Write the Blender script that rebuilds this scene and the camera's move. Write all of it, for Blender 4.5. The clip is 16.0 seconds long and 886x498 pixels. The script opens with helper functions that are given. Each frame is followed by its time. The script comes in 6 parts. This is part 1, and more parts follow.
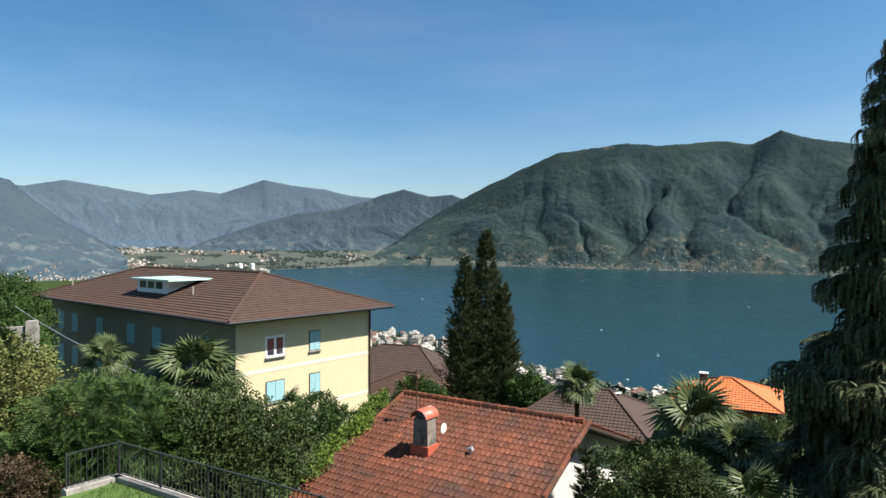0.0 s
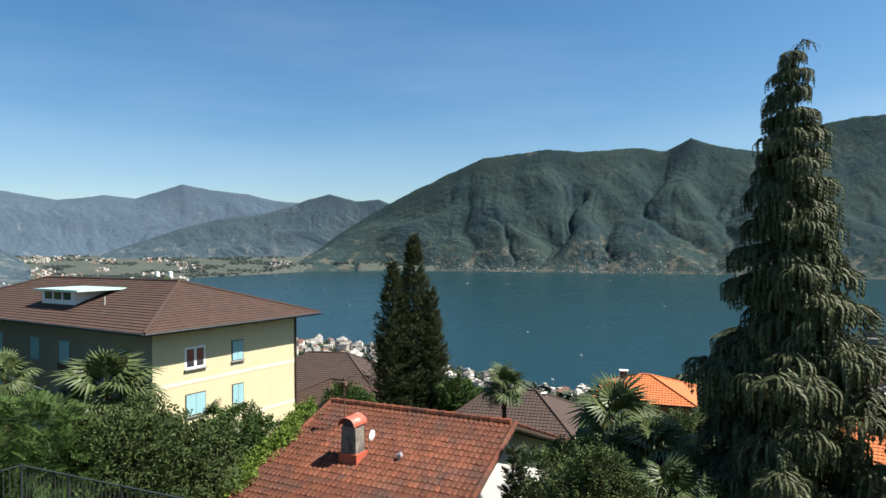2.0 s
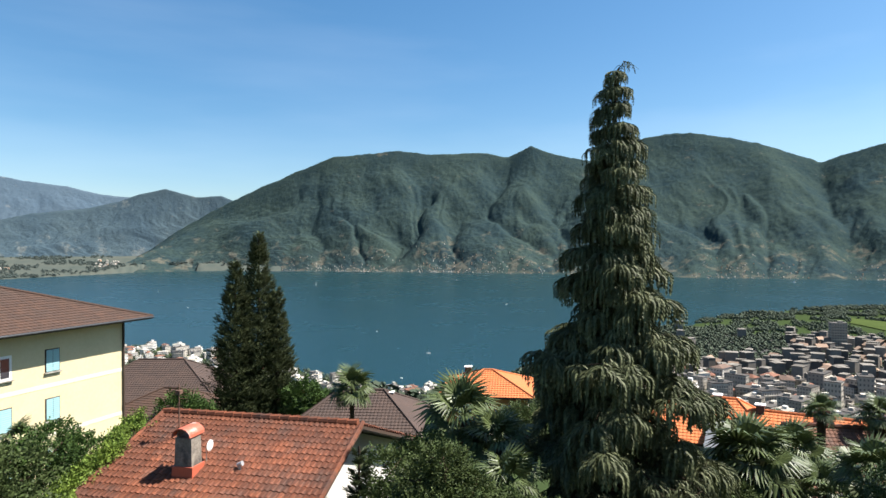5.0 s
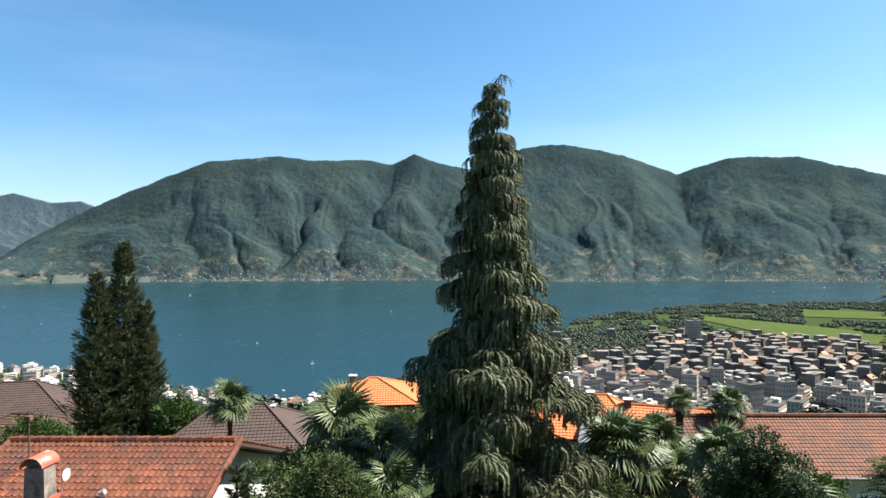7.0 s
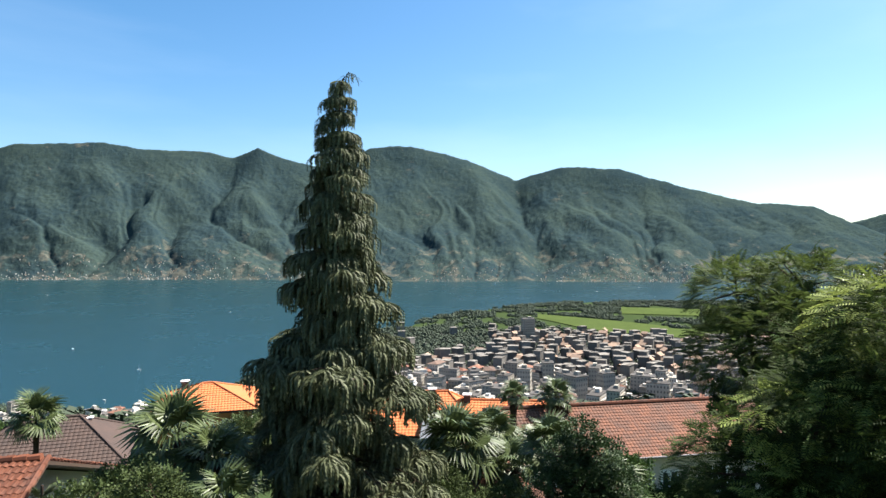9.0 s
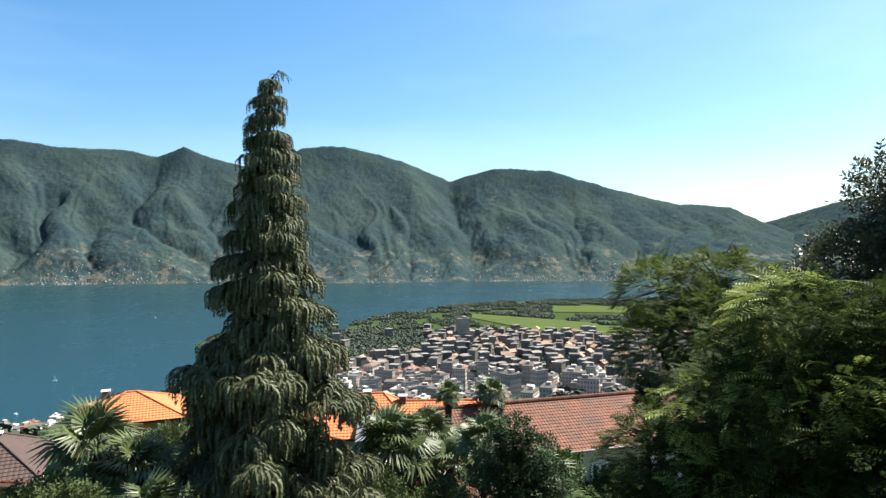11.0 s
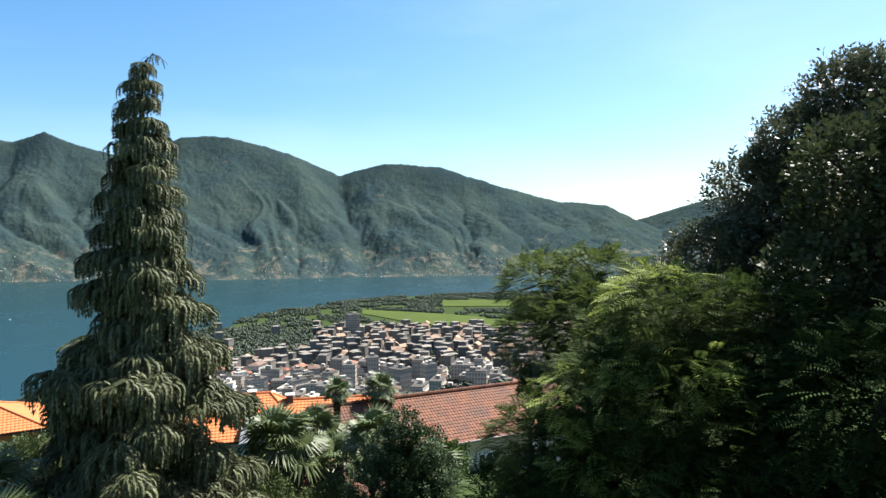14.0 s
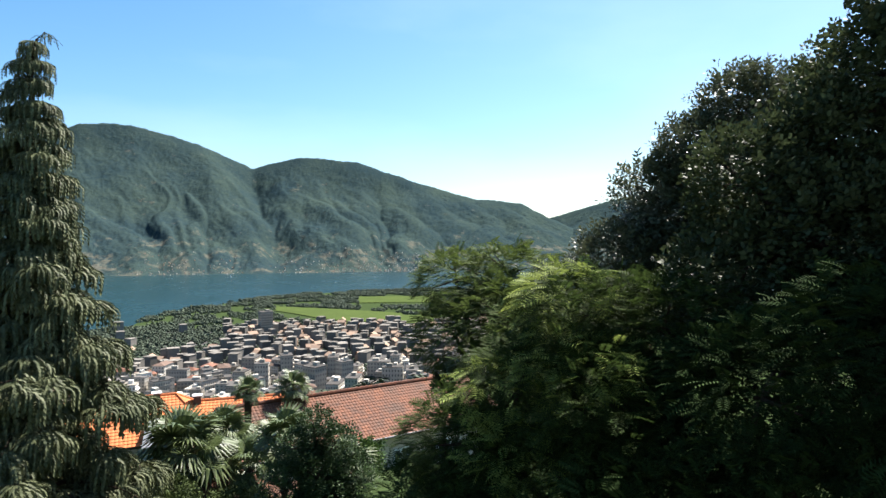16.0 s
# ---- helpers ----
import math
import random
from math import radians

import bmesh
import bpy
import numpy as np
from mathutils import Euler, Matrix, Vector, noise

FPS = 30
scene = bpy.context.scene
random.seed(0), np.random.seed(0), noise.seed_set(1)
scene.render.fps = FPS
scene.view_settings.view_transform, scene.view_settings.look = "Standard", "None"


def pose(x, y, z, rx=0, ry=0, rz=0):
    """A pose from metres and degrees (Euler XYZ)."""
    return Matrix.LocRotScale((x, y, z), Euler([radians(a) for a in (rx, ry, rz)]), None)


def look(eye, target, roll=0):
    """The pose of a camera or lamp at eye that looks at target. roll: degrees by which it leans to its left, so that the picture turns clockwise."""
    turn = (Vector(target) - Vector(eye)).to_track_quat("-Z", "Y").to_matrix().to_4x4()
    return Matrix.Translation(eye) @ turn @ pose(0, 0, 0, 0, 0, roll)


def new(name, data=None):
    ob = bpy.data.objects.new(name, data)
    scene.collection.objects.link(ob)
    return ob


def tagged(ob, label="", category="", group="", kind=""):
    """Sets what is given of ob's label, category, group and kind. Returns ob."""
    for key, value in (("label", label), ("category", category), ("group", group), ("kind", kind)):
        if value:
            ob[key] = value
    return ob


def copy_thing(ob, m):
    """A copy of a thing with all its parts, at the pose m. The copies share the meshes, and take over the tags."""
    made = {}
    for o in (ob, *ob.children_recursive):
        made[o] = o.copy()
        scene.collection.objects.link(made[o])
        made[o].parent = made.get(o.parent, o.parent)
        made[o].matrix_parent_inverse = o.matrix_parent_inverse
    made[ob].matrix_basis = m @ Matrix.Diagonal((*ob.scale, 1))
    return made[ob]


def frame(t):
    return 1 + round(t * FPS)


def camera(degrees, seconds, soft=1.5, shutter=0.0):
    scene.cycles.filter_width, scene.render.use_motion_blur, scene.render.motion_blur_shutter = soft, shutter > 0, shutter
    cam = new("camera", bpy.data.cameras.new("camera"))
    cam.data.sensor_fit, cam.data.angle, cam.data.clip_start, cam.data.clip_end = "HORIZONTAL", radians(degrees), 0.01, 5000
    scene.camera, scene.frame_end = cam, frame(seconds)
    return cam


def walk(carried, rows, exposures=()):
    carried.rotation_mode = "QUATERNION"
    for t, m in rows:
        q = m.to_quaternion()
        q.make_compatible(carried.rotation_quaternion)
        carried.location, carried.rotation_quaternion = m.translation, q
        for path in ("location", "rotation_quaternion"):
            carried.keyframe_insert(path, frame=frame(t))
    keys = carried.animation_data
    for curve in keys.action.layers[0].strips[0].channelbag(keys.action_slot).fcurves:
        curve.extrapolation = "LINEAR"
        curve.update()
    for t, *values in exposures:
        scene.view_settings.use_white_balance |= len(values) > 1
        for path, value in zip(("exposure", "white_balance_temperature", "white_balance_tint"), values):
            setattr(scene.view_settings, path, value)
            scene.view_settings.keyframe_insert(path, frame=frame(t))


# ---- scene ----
from itertools import product

# the lens stands 115 m over the lake, whose level is z = 0
H = 115.0
FIELD = 70.46
ARM = 0.26
cam = camera(FIELD, 16.0)
# seconds, yaw, pitch, roll of a slow turn to the right, at arm's length round the body
PATH = [
    (0.0, 0.00, -0.30, 0.00),
    (0.5, -1.39, -0.24, 0.02),
    (1.0, -3.08, -0.22, 0.15),
    (1.5, -4.79, -0.09, 0.45),
    (2.0, -6.60, 0.10, 0.61),
    (2.5, -8.47, 0.27, 0.56),
    (3.0, -10.75, 0.26, 0.54),
    (3.5, -13.01, 0.00, 0.25),
    (4.0, -15.31, -0.22, 0.26),
    (6.5, -28.05, 0.64, 0.56),
    (7.0, -30.77, 0.56, 0.80),
    (7.5, -34.31, 0.61, 0.70),
    (8.0, -38.63, 0.64, 0.38),
    (8.5, -42.02, 0.46, 0.23),
    (9.0, -44.71, 0.43, 0.03),
    (11.5, -52.03, 0.48, 0.70),
    (12.0, -53.66, 0.48, 0.77),
    (12.5, -55.22, 0.46, 0.63),
    (13.0, -56.94, 0.31, 0.92),
    (13.5, -58.75, 0.21, 0.93),
    (14.0, -60.65, -0.03, 0.49),
    (14.5, -62.43, -0.21, 0.37),
    (15.0, -64.40, -0.26, 0.29),
    (15.5, -66.34, -0.31, 0.23),
    (16.0, -68.20, -0.41, 0.08)]
EXPOSURES = [(0.0, 1.33), (2.5, 1.37), (4.0, 1.47), (6.5, 1.8), (9.0, 1.9), (16.0, 1.95)]
walk(cam, [(t, pose(-ARM * math.sin(radians(yaw)), ARM * math.cos(radians(yaw)), H, 90 + pitch, roll, yaw))
           for t, yaw, pitch, roll in PATH], EXPOSURES)

# ---- light ----
SUN_AZ, SUN_EL = 107.0, 55.0      # degrees clockwise from +y, and above the horizon
world = bpy.data.worlds.new("sky")
scene.world = world
world.use_nodes = True
wn = world.node_tree
sky = wn.nodes.new("ShaderNodeTexSky")
sky.sky_type, sky.sun_disc = "NISHITA", False
sky.sun_elevation, sky.sun_rotation = radians(SUN_EL), radians(SUN_AZ)
sky.altitude, sky.air_density, sky.dust_density, sky.ozone_density = 300, 1.0, 1.1, 2.2
tone = wn.nodes.new("ShaderNodeHueSaturation")
tone.inputs["Hue"].default_value, tone.inputs["Saturation"].default_value = 0.494, 1.28
wn.links.new(sky.outputs[0], tone.inputs["Color"])
cirrus = wn.nodes.new("ShaderNodeTexNoise")
cirrus.inputs["Scale"].default_value, cirrus.inputs["Detail"].default_value = 2.2, 7.0
place = wn.nodes.new("ShaderNodeMapping")
place.inputs["Rotation"].default_value, place.inputs["Scale"].default_value = (0.3, 0.5, 0.4), (0.5, 1.0, 3.0)
coords = wn.nodes.new("ShaderNodeTexCoord")
wn.links.new(coords.outputs["Generated"], place.inputs[0])
wn.links.new(place.outputs[0], cirrus.inputs["Vector"])
veil = wn.nodes.new("ShaderNodeMapRange")
veil.inputs["From Min"].default_value, veil.inputs["From Max"].default_value, veil.inputs["To Max"].default_value = 0.45, 0.8, 0.1
wn.links.new(cirrus.outputs[0], veil.inputs[0])
haze = wn.nodes.new("ShaderNodeMix")
haze.data_type = "RGBA"
haze.inputs[7].default_value = (9.0, 9.6, 10.5, 1)
wn.links.new(veil.outputs[0], haze.inputs[0])
wn.links.new(tone.outputs[0], haze.inputs[6])
wn.links.new(haze.outputs[2], wn.nodes["Background"].inputs[0])
wn.nodes["Background"].inputs[1].default_value = 0.055
lamp = bpy.data.lights.new("sun", "SUN")
lamp.energy, lamp.angle, lamp.color = 4.4, radians(0.55), (1.0, 0.95, 0.88)
sun = new("sun", lamp)
sdir = Vector((math.sin(radians(SUN_AZ)) * math.cos(radians(SUN_EL)), math.cos(radians(SUN_AZ)) * math.cos(radians(SUN_EL)),
               math.sin(radians(SUN_EL))))
sun.matrix_world = look(sdir * 50 + Vector((0, 0, H)), (0, 0, H))


# ---- materials ----
def node(nt, kind, **inputs):
    n = nt.nodes.new(kind)
    for key, value in inputs.items():
        n.inputs[key.replace("_", " ")].default_value = value
    return n


def surface(name, a, b=None, rough=0.8, scale=1.0, bump=0.15, metal=0.0, fine=8.0, spots=None, island=0.0, rand=0.0, dist=0.05, sheer=0.0,
            spec=0.5):
    """Two colours mixed by noise at two scales, with bump; spots: a third colour in patches; island, rand: value spread by piece."""
    m = bpy.data.materials.new(name)
    m.use_nodes = True
    nt = m.node_tree
    p = nt.nodes["Principled BSDF"]
    p.inputs["Roughness"].default_value, p.inputs["Metallic"].default_value = rough, metal
    p.inputs["Specular IOR Level"].default_value = spec
    b = b or tuple(c * 0.75 for c in a)
    co = node(nt, "ShaderNodeTexCoord")
    geo = node(nt, "ShaderNodeNewGeometry")
    n1 = node(nt, "ShaderNodeTexNoise", Scale=scale, Detail=5.0, Roughness=0.6)
    n2 = node(nt, "ShaderNodeTexNoise", Scale=scale * fine, Detail=4.0, Roughness=0.65)
    for n in (n1, n2):
        nt.links.new(geo.outputs["Position"], n.inputs["Vector"])
    add = node(nt, "ShaderNodeMath")
    add.operation = "ADD"
    nt.links.new(n1.outputs[0], add.inputs[0])
    nt.links.new(n2.outputs[0], add.inputs[1])
    ramp = node(nt, "ShaderNodeMapRange")
    ramp.inputs["From Min"].default_value, ramp.inputs["From Max"].default_value = 0.75, 1.25
    nt.links.new(add.outputs[0], ramp.inputs[0])
    mix = node(nt, "ShaderNodeMix")
    mix.data_type = "RGBA"
    mix.inputs[6].default_value, mix.inputs[7].default_value = (*a, 1), (*b, 1)
    nt.links.new(ramp.outputs[0], mix.inputs[0])
    out = mix.outputs[2]
    if spots:
        colour, size, low, high = spots
        n3 = node(nt, "ShaderNodeTexNoise", Scale=size, Detail=6.0, Roughness=0.7)
        nt.links.new(geo.outputs["Position"], n3.inputs["Vector"])
        r3 = node(nt, "ShaderNodeMapRange")
        r3.inputs["From Min"].default_value, r3.inputs["From Max"].default_value = low, high
        nt.links.new(n3.outputs[0], r3.inputs[0])
        mx = node(nt, "ShaderNodeMix")
        mx.data_type = "RGBA"
        mx.inputs[7].default_value = (*colour, 1)
        nt.links.new(r3.outputs[0], mx.inputs[0])
        nt.links.new(out, mx.inputs[6])
        out = mx.outputs[2]
    for amount, source in ((island, geo.outputs["Random Per Island"]), (rand, node(nt, "ShaderNodeObjectInfo").outputs["Random"])):
        if amount:
            v = node(nt, "ShaderNodeMapRange")
            v.inputs["To Min"].default_value, v.inputs["To Max"].default_value = 1 - amount, 1 + amount
            nt.links.new(source, v.inputs[0])
            hsv = node(nt, "ShaderNodeHueSaturation")
            nt.links.new(v.outputs[0], hsv.inputs["Value"])
            nt.links.new(out, hsv.inputs["Color"])
            out = hsv.outputs[0]
    nt.links.new(out, p.inputs["Base Color"])
    if bump:
        bp = node(nt, "ShaderNodeBump", Strength=bump, Distance=dist)
        nt.links.new(add.outputs[0], bp.inputs["Height"])
        nt.links.new(bp.outputs[0], p.inputs["Normal"])
    if sheer:
        tr = node(nt, "ShaderNodeBsdfTranslucent")
        nt.links.new(out, tr.inputs["Color"])
        ms = node(nt, "ShaderNodeMixShader")
        ms.inputs[0].default_value = sheer
        nt.links.new(p.outputs[0], ms.inputs[1])
        nt.links.new(tr.outputs[0], ms.inputs[2])
        nt.links.new(ms.outputs[0], nt.nodes["Material Output"].inputs[0])
    return m


def tiled(name, a, b, dark, wide=0.24, row=0.33, lift=0.03, moss=None):
    """Roof tiles in rows: u runs along the eave and v up the slope, in metres; each tile has its own tone and a rounded back."""
    m = bpy.data.materials.new(name)
    m.use_nodes = True
    nt = m.node_tree
    p = nt.nodes["Principled BSDF"]
    p.inputs["Roughness"].default_value = 0.85
    p.inputs["Specular IOR Level"].default_value = 0.25
    uv = node(nt, "ShaderNodeUVMap")
    sep = node(nt, "ShaderNodeSeparateXYZ")
    nt.links.new(uv.outputs[0], sep.inputs[0])

    def maths(op, x, y=None):
        n = node(nt, "ShaderNodeMath")
        n.operation = op
        for i, v in enumerate((x, y)):
            if v is None:
                continue
            if isinstance(v, (int, float)):
                n.inputs[i].default_value = v
            else:
                nt.links.new(v, n.inputs[i])
        return n.outputs[0]
    u, v = maths("DIVIDE", sep.outputs[0], wide), maths("DIVIDE", sep.outputs[1], row)
    fu, fv = maths("FLOOR", u), maths("FLOOR", v)
    cell = node(nt, "ShaderNodeCombineXYZ")
    nt.links.new(fu, cell.inputs[0])
    nt.links.new(fv, cell.inputs[1])
    wnz = node(nt, "ShaderNodeTexWhiteNoise")
    nt.links.new(cell.outputs[0], wnz.inputs[0])
    geo = node(nt, "ShaderNodeNewGeometry")
    big = node(nt, "ShaderNodeTexNoise", Scale=0.7, Detail=6.0, Roughness=0.7)
    nt.links.new(geo.outputs["Position"], big.inputs["Vector"])
    mix = node(nt, "ShaderNodeMix")
    mix.data_type = "RGBA"
    mix.inputs[6].default_value, mix.inputs[7].default_value = (*a, 1), (*b, 1)
    nt.links.new(wnz.outputs[0], mix.inputs[0])
    rg = node(nt, "ShaderNodeMapRange")
    rg.inputs["From Min"].default_value, rg.inputs["From Max"].default_value = 0.45, 0.75
    nt.links.new(big.outputs[0], rg.inputs[0])
    mx = node(nt, "ShaderNodeMix")
    mx.data_type = "RGBA"
    mx.inputs[7].default_value = (*dark, 1)
    nt.links.new(rg.outputs[0], mx.inputs[0])
    nt.links.new(mix.outputs[2], mx.inputs[6])
    nt.links.new(mx.outputs[2], p.inputs["Base Color"])
    wave = maths("ABSOLUTE", maths("SINE", maths("MULTIPLY", u, math.pi)))
    bp = node(nt, "ShaderNodeBump", Strength=0.9, Distance=lift)
    nt.links.new(wave, bp.inputs["Height"])
    nt.links.new(bp.outputs[0], p.inputs["Normal"])
    return m


SHEER = dict(spec=0.05, rough=0.6, bump=0.0, island=0.4, sheer=0.3, scale=0.9)
# leaves made for deep shade: almost no gloss or translucency
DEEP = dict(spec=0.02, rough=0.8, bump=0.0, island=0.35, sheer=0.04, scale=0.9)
LEAF = dict(spec=0.1, rough=0.55, bump=0.0, island=0.35, sheer=0.16, scale=0.9)
M = dict(
    plaster_yellow=surface("yellow_plaster", (0.56, 0.48, 0.3), (0.52, 0.44, 0.27), 0.9, 0.6, 0.05, spots=((0.46, 0.39, 0.26), 0.5, 0.6, 0.8)),
    plaster_cream=surface("cream_plaster", (0.64, 0.58, 0.44), (0.6, 0.54, 0.4), 0.9, 0.6, 0.05),
    # yellow plaster darkened to taupe to hold the long side's shade
    plaster_shade_side=surface("shaded_yellow_plaster", (0.25, 0.21, 0.15), (0.22, 0.185, 0.13), 0.9, 0.6, 0.05),
    plaster_white=surface("white_plaster", (0.6, 0.58, 0.54), (0.52, 0.5, 0.47), 0.9, 0.8, 0.08),
    plaster_tan=surface("tan_plaster", (0.5, 0.42, 0.32), (0.42, 0.36, 0.28), 0.9, 0.8, 0.08),
    plaster_orange=surface("ochre_plaster", (0.45, 0.22, 0.07), (0.4, 0.2, 0.065), 0.9, 0.8, 0.08),
    tile_brown=tiled("brown_roof_tile", (0.08, 0.045, 0.031), (0.055, 0.034, 0.026), (0.058, 0.04, 0.032), 0.28, 0.34),
    tile_orange=tiled("orange_roof_tile", (0.5, 0.15, 0.05), (0.44, 0.13, 0.045), (0.38, 0.13, 0.055), 0.25, 0.34),
    tile_rust=tiled("rust_roof_tile", (0.165, 0.068, 0.038), (0.105, 0.05, 0.033), (0.08, 0.05, 0.038), 0.2, 0.3),
    tile_grey=tiled("grey_brown_roof_tile", (0.07, 0.046, 0.037), (0.055, 0.038, 0.032), (0.045, 0.034, 0.03), 0.28, 0.34),
    tile_red=surface("red_clay_tile", (0.155, 0.049, 0.022), (0.095, 0.033, 0.018), 0.8, 2.0, 0.3, island=0.25, rand=0.25,
                     spots=((0.06, 0.038, 0.03), 0.8, 0.48, 0.72), dist=0.01, spec=0.3),
    wood_dark=surface("dark_wood", (0.06, 0.035, 0.022), (0.04, 0.025, 0.018), 0.7, 3.0, 0.2),
    concrete=surface("concrete", (0.34, 0.32, 0.28), (0.22, 0.2, 0.175), 0.9, 1.5, 0.2, spots=((0.1, 0.09, 0.08), 1.2, 0.52, 0.75)),
    metal_dark=surface("dark_iron", (0.07, 0.075, 0.08), None, 0.5, 4.0, 0.1, metal=0.6),
    metal_grey=surface("grey_gutter", (0.16, 0.155, 0.15), (0.11, 0.1, 0.1), 0.5, 3.0, 0.05, metal=0.4),
    metal_light=surface("light_metal", (0.6, 0.61, 0.62), (0.5, 0.5, 0.5), 0.4, 3.0, 0.05, metal=0.7),
    shutter=surface("turquoise_shutter", (0.27, 0.46, 0.48), (0.23, 0.41, 0.44), 0.7, 3.0, 0.1),
    white=surface("white_paint", (0.8, 0.79, 0.76), (0.72, 0.71, 0.68), 0.6, 3.0, 0.05),
    glass=surface("window_glass", (0.03, 0.04, 0.05), None, 0.06, 2.0, 0.0),
    roof_glass=surface("rooflight_sheet", (0.45, 0.62, 0.56), (0.4, 0.56, 0.5), 0.3, 1.0, 0.05),
    grass=surface("lawn_grass", (0.075, 0.13, 0.02), (0.05, 0.09, 0.016), 0.9, 1.2, 0.5, fine=30),
    bark=surface("bark", (0.07, 0.047, 0.035), (0.04, 0.028, 0.02), 0.95, 6.0, 0.8, spec=0.05),
    leaf_mid=surface("mid_green_leaf", (0.052, 0.088, 0.022), (0.03, 0.056, 0.016), **LEAF),
    leaf_dark=surface("dark_green_leaf", (0.1, 0.112, 0.062), (0.066, 0.076, 0.044), **(LEAF | dict(spec=0.3, rough=0.4))),
    leaf_light=surface("light_green_leaf", (0.17, 0.18, 0.06), (0.1, 0.115, 0.035), **LEAF),
    leaf_ivy=surface("ivy_leaf", (0.16, 0.22, 0.04), (0.09, 0.14, 0.03), **LEAF),
    needle=surface("cedar_needle", (0.125, 0.135, 0.07), (0.045, 0.055, 0.027), **(LEAF | dict(island=0.35, sheer=0.08))),
    needle_dark=surface("dark_conifer_needle", (0.072, 0.085, 0.04), (0.04, 0.052, 0.024), **LEAF),
    palm=surface("palm_leaf", (0.085, 0.11, 0.038), (0.05, 0.07, 0.025), **(LEAF | dict(spec=0.3, rough=0.45))),
    # paler feathery leaf, sunlight on the sprays put into its colour
    feather_pale=surface("sunlit_feathery_leaf", (0.2, 0.24, 0.06), (0.13, 0.17, 0.04), **SHEER),
    feather=surface("feathery_leaf", (0.085, 0.115, 0.03), (0.045, 0.066, 0.018), **SHEER),
    leaf_dark2=surface("laurel_leaf", (0.068, 0.09, 0.033), (0.04, 0.06, 0.02), **LEAF),
    leaf_olive=surface("olive_green_leaf", (0.06, 0.08, 0.027), (0.036, 0.052, 0.018), **LEAF),
    leaf_gloss=surface("glossy_leaf", (0.035, 0.06, 0.022), (0.025, 0.045, 0.018), rough=0.55, spec=0.15, bump=0.0, island=0.35, sheer=0.15, scale=0.9),
    leaf_red=surface("reddish_leaf", (0.085, 0.058, 0.034), (0.055, 0.045, 0.028), **LEAF),
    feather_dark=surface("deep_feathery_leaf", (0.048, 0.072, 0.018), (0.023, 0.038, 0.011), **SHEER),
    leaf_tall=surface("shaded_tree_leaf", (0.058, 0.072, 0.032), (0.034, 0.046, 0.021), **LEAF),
    # feathery leaf darkened so that its colour holds deep shade
    feather_shade=surface("shade_feathery_leaf", (0.026, 0.044, 0.013), (0.014, 0.026, 0.009), **DEEP),
    slope=surface("hillside_undergrowth", (0.04, 0.058, 0.022), (0.028, 0.042, 0.018), 1.0, 0.2, 0.4, spec=0.0),
    # plain greyed and blued, distance haze being part of its colour
    plain=surface("valley_plain_hazed", (0.052, 0.066, 0.06), (0.08, 0.086, 0.072), 1.0, 0.006, 0.1, fine=6, spec=0.0),
    field=surface("meadow", (0.06, 0.082, 0.026), (0.046, 0.064, 0.022), 1.0, 0.02, 0.1, spec=0.0),
    sheet=surface("grey_sheet_roof", (0.16, 0.165, 0.17), (0.12, 0.125, 0.13), 0.5, 0.8, 0.05, metal=0.3),
    town_brown=surface("town_roof_brown", (0.13, 0.09, 0.072), (0.1, 0.07, 0.056), 0.9, 0.1, 0.0, spec=0.05, rand=0.25),
    # far shore leaves in blue-grey that includes the haze
    hazed_tree=surface("shore_leaf_hazed", (0.052, 0.066, 0.06), (0.042, 0.056, 0.052), 1.0, 0.02, 0.0, island=0.3, spec=0.1),
    asphalt=surface("town_paving", (0.075, 0.073, 0.07), (0.05, 0.05, 0.048), 0.95, 0.05, 0.0, spec=0.0),
    woods=surface("far_tree_leaf", (0.058, 0.075, 0.048), (0.04, 0.054, 0.036), 0.9, 0.05, 0.3, island=0.3, spec=0.2),
    town_white=surface("town_render_white", (0.43, 0.4, 0.35), (0.33, 0.305, 0.27), 0.9, 0.05, 0.0, spec=0.05, rand=0.3),
    town_bright=surface("town_render_bright", (0.66, 0.63, 0.58), (0.54, 0.52, 0.48), 0.9, 0.05, 0.0, spec=0.05, rand=0.2),
    town_outer=surface("town_render_dusty", (0.17, 0.155, 0.135), (0.12, 0.11, 0.098), 0.9, 0.05, 0.0, spec=0.05, island=0.4),
    town_grey=surface("town_render_grey", (0.36, 0.325, 0.27), (0.27, 0.245, 0.21), 0.9, 0.05, 0.0, spec=0.05, rand=0.3),
    town_pink=surface("town_render_pink", (0.36, 0.25, 0.18), (0.28, 0.2, 0.15), 0.9, 0.05, 0.0, spec=0.05, rand=0.25),
    town_red=surface("town_roof_red", (0.2, 0.1, 0.07), (0.14, 0.075, 0.055), 0.9, 0.1, 0.0, spec=0.05, rand=0.25),
    town_flat=surface("town_roof_gravel", (0.095, 0.088, 0.082), (0.062, 0.058, 0.055), 0.9, 0.1, 0.0, spec=0.05, rand=0.3),
    town_glass=surface("town_window", (0.13, 0.125, 0.115), None, 0.25, 0.5, 0.0),
)


